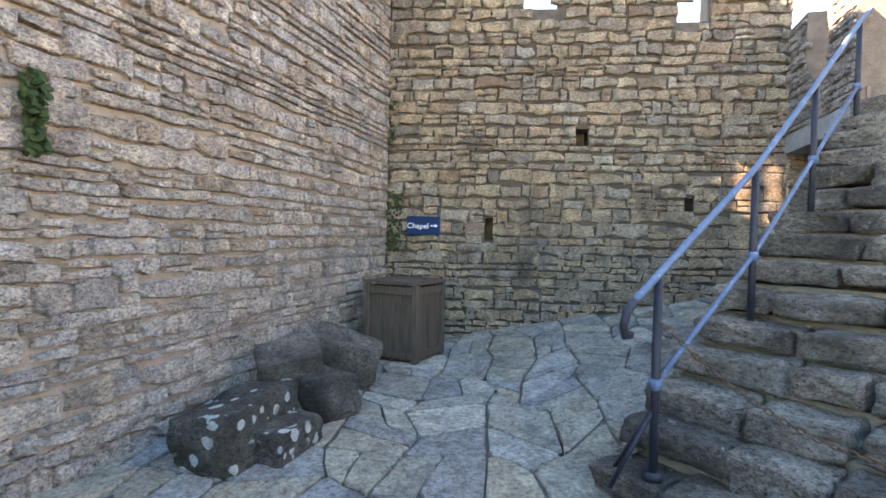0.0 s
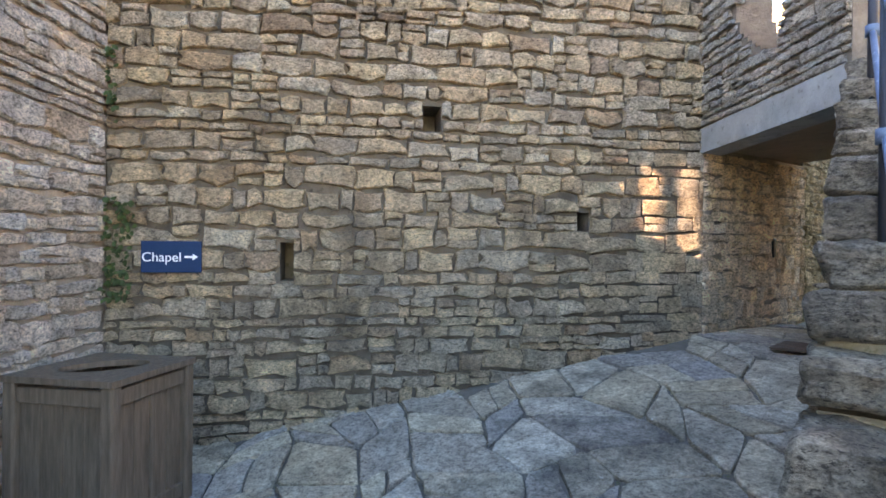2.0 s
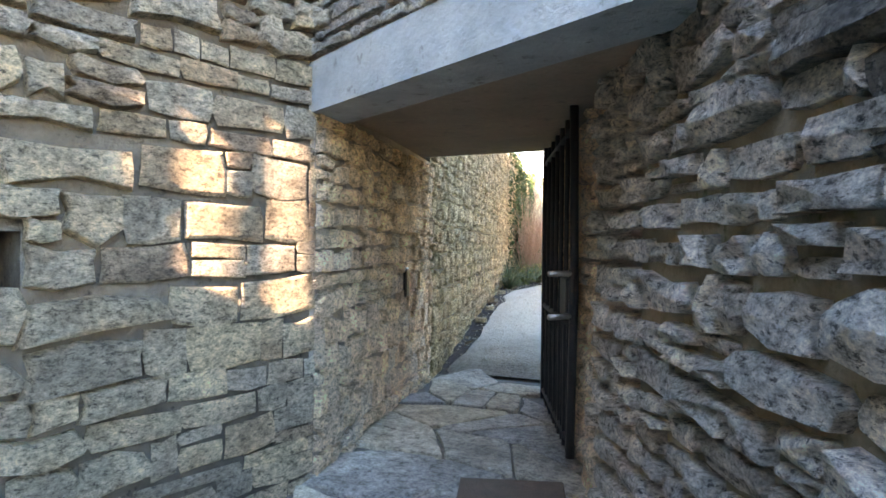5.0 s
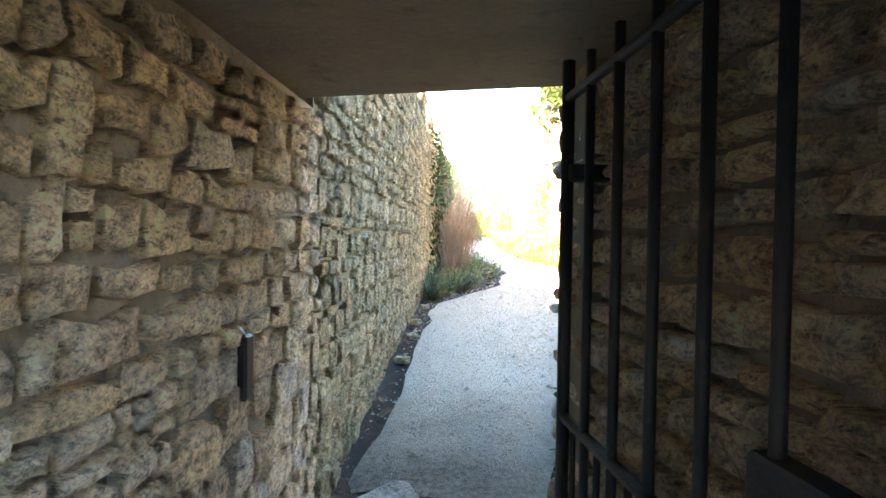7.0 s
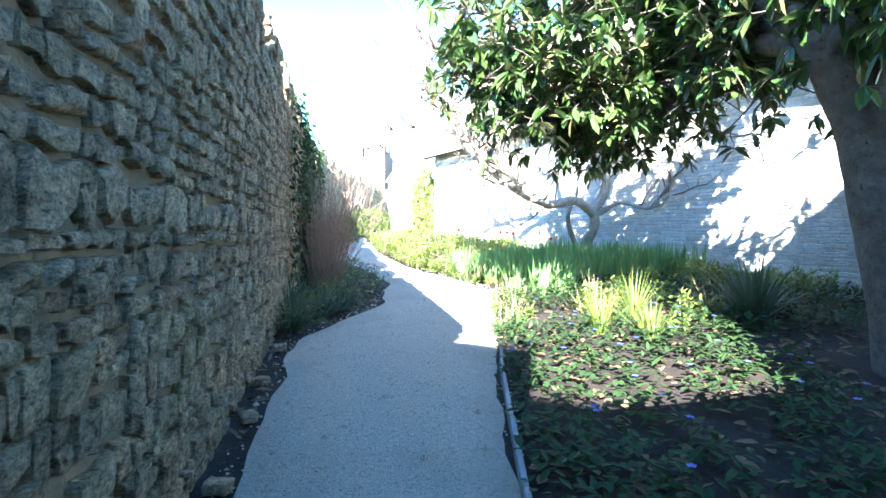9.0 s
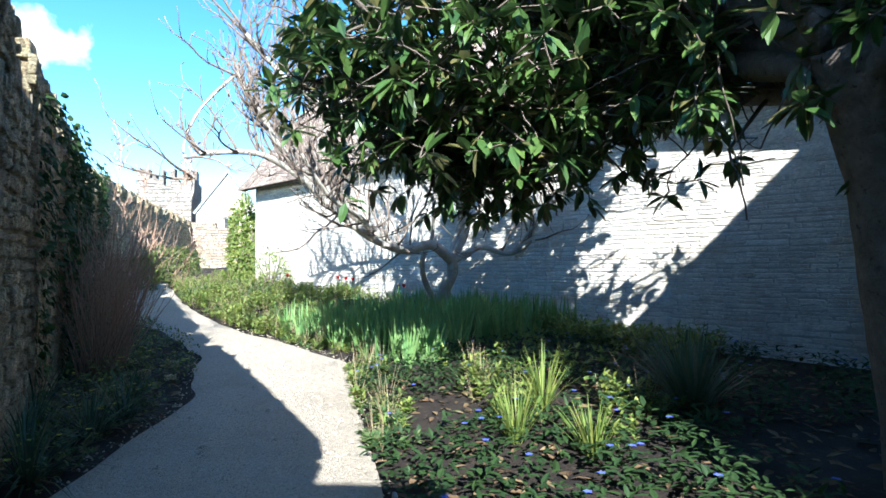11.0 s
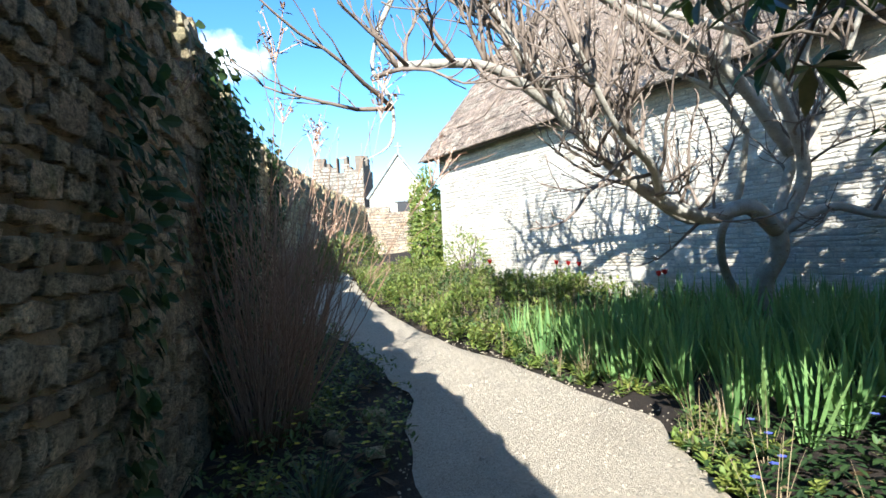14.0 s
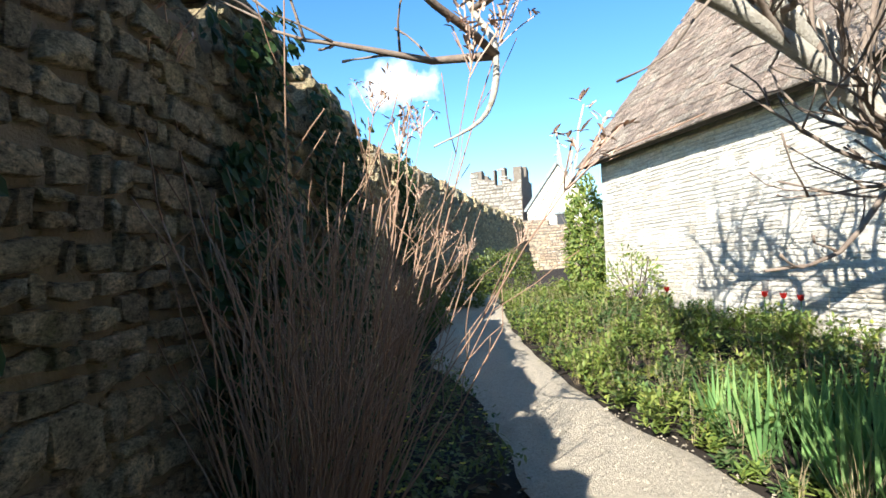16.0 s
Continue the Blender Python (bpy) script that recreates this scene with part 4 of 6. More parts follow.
def oak_bin():
    b = thing("litter_bin", "weathered dark oak panelled litter bin with an oval opening on top", "litter bin", at=(-6.27, 1.1, 0))
    base = Matrix.Translation((-6.27, 1.1, 0.0)) @ Matrix.Rotation(radians(50), 4, "Z")
    s, h = 0.31, 0.86
    for i in range(4):
        turn = base @ Matrix.Rotation(i * math.pi / 2, 4, "Z")
        box("corner_post", (0.075, 0.075, h), turn @ Matrix.Translation((s, s, h / 2 + 0.01)), OAK, b, 0.008)
        box("top_rail", (s * 2 - 0.08, 0.035, 0.09), turn @ Matrix.Translation((0, s + 0.005, h - 0.06)), OAK, b, 0.005)
        box("bottom_rail", (s * 2 - 0.08, 0.035, 0.09), turn @ Matrix.Translation((0, s + 0.005, 0.09)), OAK, b, 0.005)
        for k in range(4):
            box("board", (0.132, 0.02, h - 0.2), turn @ Matrix.Translation((-0.204 + k * 0.136, s - 0.012, h / 2)), OAK, b, 0.004)
        box("muntin", (0.03, 0.03, h - 0.2), turn @ Matrix.Translation((0, s + 0.002, h / 2)), OAK, b, 0.004)
    # lid with an oval hole
    n = 24
    outer, inner = [], []
    for k in range(n):
        a = 2 * math.pi * k / n
        c, d = math.cos(a), math.sin(a)
        f = (s + 0.045) / max(abs(c), abs(d))
        outer.append((c * f, d * f))
        inner.append((c * 0.17 - d * 0.11, c * 0.17 + d * 0.11))
    v = [(x, y, z) for z in (h + 0.01, h + 0.045) for ring in (outer, inner) for x, y in ring]
    f = []
    for k in range(n):
        j = (k + 1) % n
        f += [(k, j, n + j, n + k), (2 * n + j, 2 * n + k, 3 * n + k, 3 * n + j), (k, 2 * n + k, 2 * n + j, j), (n + j, 3 * n + j, 3 * n + k, n + k)]
    put("lid", mesh_from("lid", v, f, OAK), b, "", base)
    box("liner", (0.5, 0.5, 0.5), base @ Matrix.Translation((0, 0, 0.45)), BLACK, b, 0.02, "black inner liner")


oak_bin()


def text_mesh(body, size, mat, name):
    c = bpy.data.curves.new(name, "FONT")
    c.body, c.size, c.extrude, c.align_x, c.align_y = body, size, 0.001, "CENTER", "CENTER"
    o = new(name, c)
    bpy.context.view_layer.update()
    me = bpy.data.meshes.new_from_object(o)
    bpy.data.objects.remove(o)
    me.materials.clear()
    me.materials.append(mat)
    return me


def chapel_sign():
    m = wall_frame(C0, C1)
    s = thing("direction_sign", "small dark blue sign with white lettering on stone wall", "sign")
    mid = m @ Matrix.Translation((0.51, 0.05, 1.535)) @ Matrix.Rotation(math.pi, 4, "Z")
    box("board", (0.45, 0.02, 0.25), mid, SIGN, s, 0.004)
    put("lettering", text_mesh("Chapel", 0.105, WHITE, "lettering"), s, "white lettering", m @ Matrix.Translation((0.44, 0.063, 1.53)) @ Matrix.Rotation(math.pi / 2, 4, "X") @ Matrix.Rotation(0, 4, "Z"))
    v = [(0, -.008), (.06, -.008), (.06, -.026), (.1, 0), (.06, .026), (.06, .008), (0, .008)]
    me = mesh_from("arrow", [(x, d, z) for d in (0, 0.003) for x, z in v], [tuple(range(7)), tuple(reversed(range(7, 14)))] + [(i, 7 + i, 7 + (i + 1) % 7, (i + 1) % 7) for i in range(7)], WHITE)
    put("arrow", me, s, "white arrow", m @ Matrix.Translation((0.61, 0.061, 1.535)))


chapel_sign()


def rough_rock(name, label, centre, size, turn, seed, mat=ROCK, tilt=(0, 0)):
    bm = bmesh.new()
    bmesh.ops.create_cube(bm, size=1.0)
    bmesh.ops.subdivide_edges(bm, edges=bm.edges[:], cuts=7, use_grid_fill=True)
    off = Vector((seed * 3.1, seed * 1.7, seed))
    for v in bm.verts:
        p = v.co.copy()
        n = p.normalized()
        v.co = p * 0.9 + n * 0.5 * 0.14
        v.co += n * 0.13 * noise.noise(p * 1.7 + off) + n * 0.06 * noise.noise(p * 6 + off)
    bmesh.ops.scale(bm, vec=size, verts=bm.verts)
    me = bm_mesh(bm, name, mat, True)
    ob = put(name, me, None, "", Matrix.Translation(centre) @ Matrix.Rotation(turn, 4, "Z") @ Matrix.Rotation(tilt[0], 4, "X") @ Matrix.Rotation(tilt[1], 4, "Y"))
    return tagged(ob, label, "rock", "loose rocks by the wall")


KA = math.atan2(-0.503, 0.864)
rough_rock("rock", "dark slab of rock with round pale lichen spots", (-3.72, -0.42, 0.17), (0.85, 0.42, 0.36), KA, 1, tilt=(0.12, 0.05))
rough_rock("rock", "dark rounded rock leaning against the pale wall", (-4.55, -0.12, 0.24), (0.34, 0.5, 0.55), KA + 0.5, 2, PLAIN_ROCK, tilt=(0.2, 0.35))
rough_rock("rock", "dark squat rock beside the oak bin", (-5.2, 0.32, 0.22), (0.42, 0.62, 0.46), KA + 0.25, 3, PLAIN_ROCK, tilt=(-0.25, 0.1))
rough_rock("rock", "dark rounded boulder between the slab and the upright rock", (-4.35, 0.12, 0.15), (0.42, 0.36, 0.34), KA + 1.2, 9, PLAIN_ROCK)
rough_rock("rock", "small mossy rock under the lichened slab", (-3.62, -0.18, 0.09), (0.5, 0.3, 0.22), KA, 4)

POSTS = [Vector(p) for p in ((-2.42, 1.75, 0.2), (-2.95, 2.82, 0.86), (-3.44, 3.8, 1.6), (-3.92, 4.77, 2.36))]


def handrail():
    r = thing("handrail", "blue-painted iron stair handrail on dark posts with a chain hook", "handrail")
    for i, p in enumerate(POSTS):
        tube("post", [p - Vector((0, 0, 0.12)), p + Vector((0, 0, 1.04))], 0.024, NAVY, r, 10)
        tube("foot_plate", [p - Vector((0, 0, 0.03)), p + Vector((0, 0, 0.012))], 0.055, NAVY, r, 12)
        tube("collar", [p + Vector((0, 0, 0.45)), p + Vector((0, 0, 0.51))], 0.036, BLUE, r, 10)
    d = (POSTS[1] - POSTS[0]).normalized()
    top = [q + Vector((0, 0, 1.06)) for q in POSTS]
    top = [top[0] - d * 0.26] + top + [top[-1] + Vector((-0.15, 0.3, 0.2)), top[-1] + Vector((-0.2, 0.5, 0.22))]
    v, f = tube_geo(top, 0.021, 8)
    put("top_rail", mesh_from("top_rail", v, f, BLUE, True), r, "blue flat top rail")
    curl = [top[0] + Vector(o) for o in ((0, 0, 0), (0.03, -0.06, -0.05), (0.035, -0.08, -0.12), (0.02, -0.06, -0.17), (0, -0.02, -0.17))]
    tube("curl", curl, 0.022, NAVY, r, 8)
    tube("mid_rail", [q + Vector((0, 0, 0.48)) for q in POSTS], 0.016, BLUE, r, 8)
    p = POSTS[0]
    for o in ((-0.2, -0.12), (-0.02, -0.24)):
        tube("brace", [p + Vector((0, 0, 0.36)), p + Vector((o[0], o[1], -0.06))], 0.013, NAVY, r, 6)


handrail()


def chain():
    c = thing("barrier_chain", "rusty iron chain slung across the foot of the stairs", "chain")
    a = POSTS[0] + Vector((0.02, 0, 0.82))
    b = stair_point(0.75, 2.35, 0.95)
    n = 64
    v, f = [], []
    for i in range(n):
        k = (i + 0.5) / n
        p = a.lerp(b, k) - Vector((0, 0, 0.5 * 4 * k * (1 - k)))
        q = a.lerp(b, k + 0.004) - Vector((0, 0, 0.5 * 4 * (k + 0.004) * (1 - k - 0.004)))
        d = (q - p).normalized()
        s = d.cross(Vector((0, 0, 1))).normalized()
        if i % 2:
            s = s.cross(d)
        ring = [p + d * math.cos(t) * 0.024 + s * math.sin(t) * 0.012 for t in [2 * math.pi * j / 8 for j in range(9)]]
        tube_geo(ring, 0.0042, 4, v, f)
    put("links", mesh_from("links", v, f, RUST, True), c)
    post = stair_point(0.75, 2.36, 0.0)
    tube("end_post", [Vector((post.x, post.y, 0.4)), Vector((post.x, post.y, 1.0))], 0.024, NAVY, c, 8)


chain()


def landing_railing():
    r = thing("landing_railing", "dark painted iron railing with upright bars along the landing edge", "railing")
    for a, b in (((-4.36, 5.32), (-2.3, 6.45)), ((-2.3, 6.45), (0.2, 7.6))):
        a, b = Vector((*a, PLAT)), Vector((*b, PLAT))
        n = int((b - a).length / 0.105)
        for i in range(n + 1):
            p = a.lerp(b, i / n)
            thick = 0.022 if i % 8 == 0 else 0.008
            tube("post" if i % 8 == 0 else "bar", [p + Vector((0, 0, -0.02 if i % 8 == 0 else 0.08)), p + Vector((0, 0, 1.05))], thick, NAVY, r, 6)
        for z in (0.08, 1.05):
            tube("rail", [a + Vector((0, 0, z)), b + Vector((0, 0, z))], 0.016, NAVY, r, 6)


landing_railing()


def iron_gate():
    g = thing("iron_gate", "open black wrought-iron gate folded back against the passage wall", "gate")
    a, b = Vector((-5.0, 7.45, 0.9)), Vector((-4.68, 6.38, 0.92))
    top = 1.68
    up = Vector((0, 0, 1))
    d = (b - a).normalized()
    n = Vector((d.y, -d.x, 0))
    tube("stile", [a, a + up * top], 0.019, IRON, g, 8)
    tube("stile", [b, b + up * 0.8 - n * 0.012, b + up * top], 0.021, IRON, g, 8)
    count = 6
    for i in range(1, count):
        p = a.lerp(b, i / count)
        tube("bar", [p, p + up * (top - 0.03)], 0.0125, IRON, g, 8)
    for i in range(count * 2):
        if i % 2:
            p = a.lerp(b, i / (count * 2))
            tube("dog_bar", [p, p + up * 0.63], 0.009, IRON, g, 6)
    for z in (0.06, 0.63, 1.57):
        tube("rail", [a + up * z, b + up * z], 0.016, IRON, g, 6)
    ang = math.atan2(d.y, d.x)
    box("lock_box", (0.2, 0.05, 0.19), Matrix.Translation(b - d * 0.12 + up * 0.76) @ Matrix.Rotation(ang, 4, "Z"), IRON, g, 0.006)
    for z in (0.88, 0.68):
        tube("latch_arm", [b + up * z, b + up * z + d * 0.06 + n * 0.05, b + up * z + d * 0.1 + n * 0.12], 0.014, GREY_METAL, g, 6, "worn grey latch arm")
    tube("latch_bar", [b + up * 0.66 + d * 0.01, b + up * 0.9 + d * 0.01], 0.017, IRON, g, 6)
    for z in (0.3, 1.35):
        box("hinge", (0.05, 0.12, 0.05), Matrix.Translation(a + up * z + Vector((0.06, 0.0, 0))) @ Matrix.Rotation(ang, 4, "Z"), IRON, g, 0.005)


iron_gate()


def gate_keep():
    h = thing("gate_latch_keep", "black iron gate latch keep fixed to the mossy wall", "latch")
    p = Vector((-5.99, 7.28, 1.64))
    box("plate", (0.035, 0.05, 0.2), Matrix.Translation(p + Vector((0.05, 0, 0.02))), BLACK, h, 0.008)
    for z in (-0.09, 0.13):
        tube("arm", [p + Vector((-0.08, 0, z)), p + Vector((0.03, 0, z)), p + Vector((0.05, 0, z - math.copysign(0.03, z)))], 0.012, GREY_METAL, h, 8)


gate_keep()
grate = box("drain_cover", (0.46, 0.4, 0.02), Matrix.Translation((-4.86, 5.95, level(0, 5.95) + 0.006)) @ Matrix.Rotation(0.25, 4, "Z") @ Matrix.Rotation(0.02, 4, "X"),
            mottled("rusty_plate", (0.07, 0.045, 0.03), (0.12, 0.075, 0.05), 12, 0.9, 60, 0.6), None, 0.005, jitter=0.01)
tagged(grate, "flat rust-brown drain cover set in the flagstones", "drain cover")

# ---------- plants: builders ----------


def blade(v, f, base, direction, length, width, droop, seg=4):
    """A strap leaf that narrows and bends over."""
    d = Vector(direction).normalized()
    side = d.cross(Vector((0, 0, 1)))
    side = side.normalized() if side.length > 1e-4 else Vector((1, 0, 0))
    p = Vector(base)
    k = len(v)
    for i in range(seg + 1):
        t = i / seg
        w = width * (1 - t ** 2) * (0.7 + 0.3 * min(1, t * 4))
        v += [p - side * w / 2, p + side * w / 2]
        d = (d + Vector((0, 0, -droop / seg)) + Vector((d.x, d.y, 0)) * droop * 0.3 / seg).normalized()
        p = p + d * (length / seg)
    for i in range(seg):
        a = k + 2 * i
        f.append((a, a + 1, a + 3, a + 2))


def leaf(v, f, base, direction, normal, length, width):
    """A pointed leaf folded along its midrib."""
    d = Vector(direction).normalized()
    s = d.cross(Vector(normal))
    s = s.normalized() if s.length > 1e-4 else d.orthogonal().normalized()
    n = s.cross(d)
    p = Vector(base)
    k = len(v)
    v += [p, p + d * length * 0.35 + s * width / 2 + n * width * 0.12, p + d * length * 0.75 + s * width * 0.36, p + d * length - n * length * 0.08,
          p + d * length * 0.75 - s * width * 0.36, p + d * length * 0.35 - s * width / 2 + n * width * 0.12, p + d * length * 0.5 - n * width * 0.05]
    f += [(k, k + 1, k + 6), (k + 1, k + 2, k + 6), (k + 2, k + 3, k + 6), (k + 3, k + 4, k + 6), (k + 4, k + 5, k + 6), (k + 5, k, k + 6)]


def clump(v, f, x, y, count, length, width, spread, droop, r, z=None, upright=1.0):
    z = level(x, y) - 0.03 if z is None else z
    for _ in range(count):
        a = r.uniform(0, 2 * math.pi)
        s = r.uniform(0.1, 1) * spread
        b = (x + math.cos(a) * 0.06 * r.random(), y + math.sin(a) * 0.06 * r.random(), z)
        blade(v, f, b, (math.cos(a) * s, math.sin(a) * s, upright), length * r.uniform(0.55, 1.1), width * r.uniform(0.7, 1.2), droop * r.uniform(0.4, 1.3))


def grass_clump(x, y, size, label, mat=GRASS_LEAF, count=110, width=0.016, spread=0.9, droop=1.3, name="grass_clump", category="grass clump", group="grass clumps", seed=0):
    r = random.Random(seed + int(x * 100) + int(y * 10))
    v, f = [], []
    clump(v, f, x, y, count, size, width, spread, droop, r)
    tagged(put(name, mesh_from(name, v, f, mat)), label, category, group)


def crawl(r, p, d, length, seg, wander, lift=0.0):
    """Points of a wandering twig."""
    pts = [Vector(p)]
    d = Vector(d).normalized()
    for _ in range(seg):
        d = (d + Vector((r.uniform(-1, 1), r.uniform(-1, 1), r.uniform(-1, 1))) * wander + Vector((0, 0, lift))).normalized()
        pts.append(pts[-1] + d * (length / seg))
    return pts, d


def smooth_path(pts, n=6):
    """A rounder line through the points."""
    p = [Vector(q) for q in pts]
    out = []
    for i in range(len(p) - 1):
        a, b, c, d = p[max(i - 1, 0)], p[i], p[i + 1], p[min(i + 2, len(p) - 1)]
        for k in range(n):
            t = k / n
            out.append(0.5 * ((2 * b) + (c - a) * t + (2 * a - 5 * b + 4 * c - d) * t * t + (3 * b - a - 3 * c + d) * t ** 3))
    return out + [p[-1]]


# ---------- the bare tree ----------


def bare_tree():
    t = thing("bare_tree", "sinuous pale grey bare tree with wide low limbs and reddish twigs", "tree", at=(-2.3, 18.35, 1.45))
    r = random.Random(77)
    tv, tf = tube_geo(smooth_path([(-2.28, 18.42, 1.3), (-2.3, 18.38, 1.6), (-2.42, 18.3, 2.0), (-2.33, 18.15, 2.35), (-2.38, 18.1, 2.6)]), [0.125 - 0.0018 * i + 0.02 * max(0, 3 - i) / 3 for i in range(25)], 12)
    tube_geo(smooth_path([(-2.05, 18.7, 1.35), (-2.55, 18.65, 2.0), (-2.75, 18.45, 2.5), (-2.62, 18.3, 2.95), (-2.7, 18.0, 3.5)]), [0.06 - 0.0014 * i for i in range(25)], 8, tv, tf)
    put("trunk", mesh_from("trunk", tv, tf, PALE_BARK, True), t)
    limbs = (
        ((-2.38, 18.1, 2.55), (-2.75, 17.95, 2.78), (-3.2, 17.85, 2.7), (-3.75, 17.6, 2.85), (-4.3, 17.4, 3.2), (-4.8, 17.2, 3.62), (-5.35, 16.9, 3.85), (-6.0, 16.55, 3.75)),
        ((-2.38, 18.1, 2.55), (-2.15, 18.0, 3.05), (-2.45, 17.75, 3.6), (-3.1, 17.3, 4.2), (-3.9, 16.9, 4.75)),
        ((-2.35, 18.1, 2.5), (-1.9, 18.0, 2.75), (-1.45, 17.75, 2.65), (-0.95, 17.35, 3.1), (-0.6, 17.0, 3.5)),
        ((-2.38, 18.1, 2.6), (-2.15, 18.15, 3.2), (-1.8, 18.0, 3.9), (-1.75, 17.6, 4.7)),
        ((-3.75, 17.6, 2.85), (-4.0, 17.2, 3.1), (-4.5, 16.6, 3.3), (-4.9, 16.2, 3.75)),
        ((-4.3, 17.4, 3.2), (-4.5, 17.5, 3.7), (-4.9, 17.6, 4.2), (-5.5, 17.5, 4.6)),
        ((-3.1, 17.3, 4.2), (-3.6, 17.6, 4.5), (-4.3, 17.8, 4.9), (-5.0, 17.9, 5.2)),
        ((-2.7, 18.0, 3.5), (-3.1, 17.9, 3.9), (-3.7, 18.0, 4.2)),
        ((-2.9, 18.1, 2.76), (-3.3, 18.2, 2.75), (-4.2, 17.7, 3.33), (-4.95, 17.1, 3.85), (-5.3, 16.9, 4.3), (-5.6, 16.8, 4.8)),
        ((-2.2, 18.1, 3.3), (-3.0, 17.8, 4.06), (-4.1, 17.4, 4.46), (-4.95, 17.0, 4.8), (-5.5, 16.8, 5.3)),
        ((-2.2, 18.1, 3.4), (-2.2, 17.8, 4.3), (-1.95, 17.5, 5.0), (-1.6, 17.3, 5.6)),
        ((-3.0, 17.8, 4.06), (-3.1, 17.5, 4.9), (-3.5, 17.3, 5.6), (-3.6, 17.2, 6.2)),
        ((-4.1, 17.4, 4.46), (-4.2, 17.2, 5.0), (-4.7, 17.0, 5.5), (-5.0, 17.0, 6.0)),
        ((-5.6, 16.8, 4.8), (-6.0, 16.7, 4.3), (-6.17, 16.6, 3.8), (-6.05, 16.4, 3.48), (-6.06, 16.2, 3.18), (-6.22, 16.1, 3.06)),
        ((-1.45, 17.75, 2.65), (-1.2, 17.4, 3.16), (-0.9, 17.2, 3.9), (-0.9, 17.0, 4.6)),
    )
    widths = (0.088, 0.075, 0.052, 0.06, 0.045, 0.045, 0.045, 0.035, 0.08, 0.07, 0.05, 0.042, 0.036, 0.02, 0.034)
    v2, f2 = [], []
    for li, (limb, w) in enumerate(zip(limbs, widths)):
        pts = smooth_path(limb)
        n = len(pts)
        rad = [w * (1 - 0.68 * i / n) + 0.006 * noise.noise(p * 5) for i, p in enumerate(pts)]
        v, f = tube_geo(pts, rad, 9)
        put("limb", mesh_from("limb", v, f, PALE_BARK, True), t)
        for i in range(int(n * 0.25), n):
            for _ in range(2 if i > n * 0.5 else 1):
                if r.random() < (0.25 if w > 0.03 else 0.9):
                    continue
                d = (pts[min(i + 1, n - 1)] - pts[i - 1]).normalized()
                side = (d.orthogonal().normalized() * r.uniform(-1, 1) + Vector((r.uniform(-.6, .6), r.uniform(-.6, .6), r.uniform(0.0, 1.1)))).normalized()
                tw, td = crawl(r, pts[i], d * 0.5 + side, r.uniform(0.4, 1.25), 7, 0.3, 0.08)
                tube_geo(tw, [0.016 * (1 - 0.8 * k / 7) + 0.002 for k in range(8)], 5, v2, f2)
                for k in range(2, 8):
                    for _ in range(2):
                        if r.random() < 0.35:
                            continue
                        tw2, _d = crawl(r, tw[k], (tw[k] - tw[k - 1]).normalized() + Vector((r.uniform(-1, 1), r.uniform(-1, 1), r.uniform(-0.3, 1.0))), r.uniform(0.12, 0.42), 4, 0.35, 0.12)
                        tube_geo(tw2, [0.0065, 0.0055, 0.0045, 0.004, 0.0065], 4, v2, f2)
    tagged(put("twig_growth", mesh_from("twig_growth", v2, f2, TWIG, True), t), kind="stuff")


bare_tree()

# ---------- the magnolia ----------


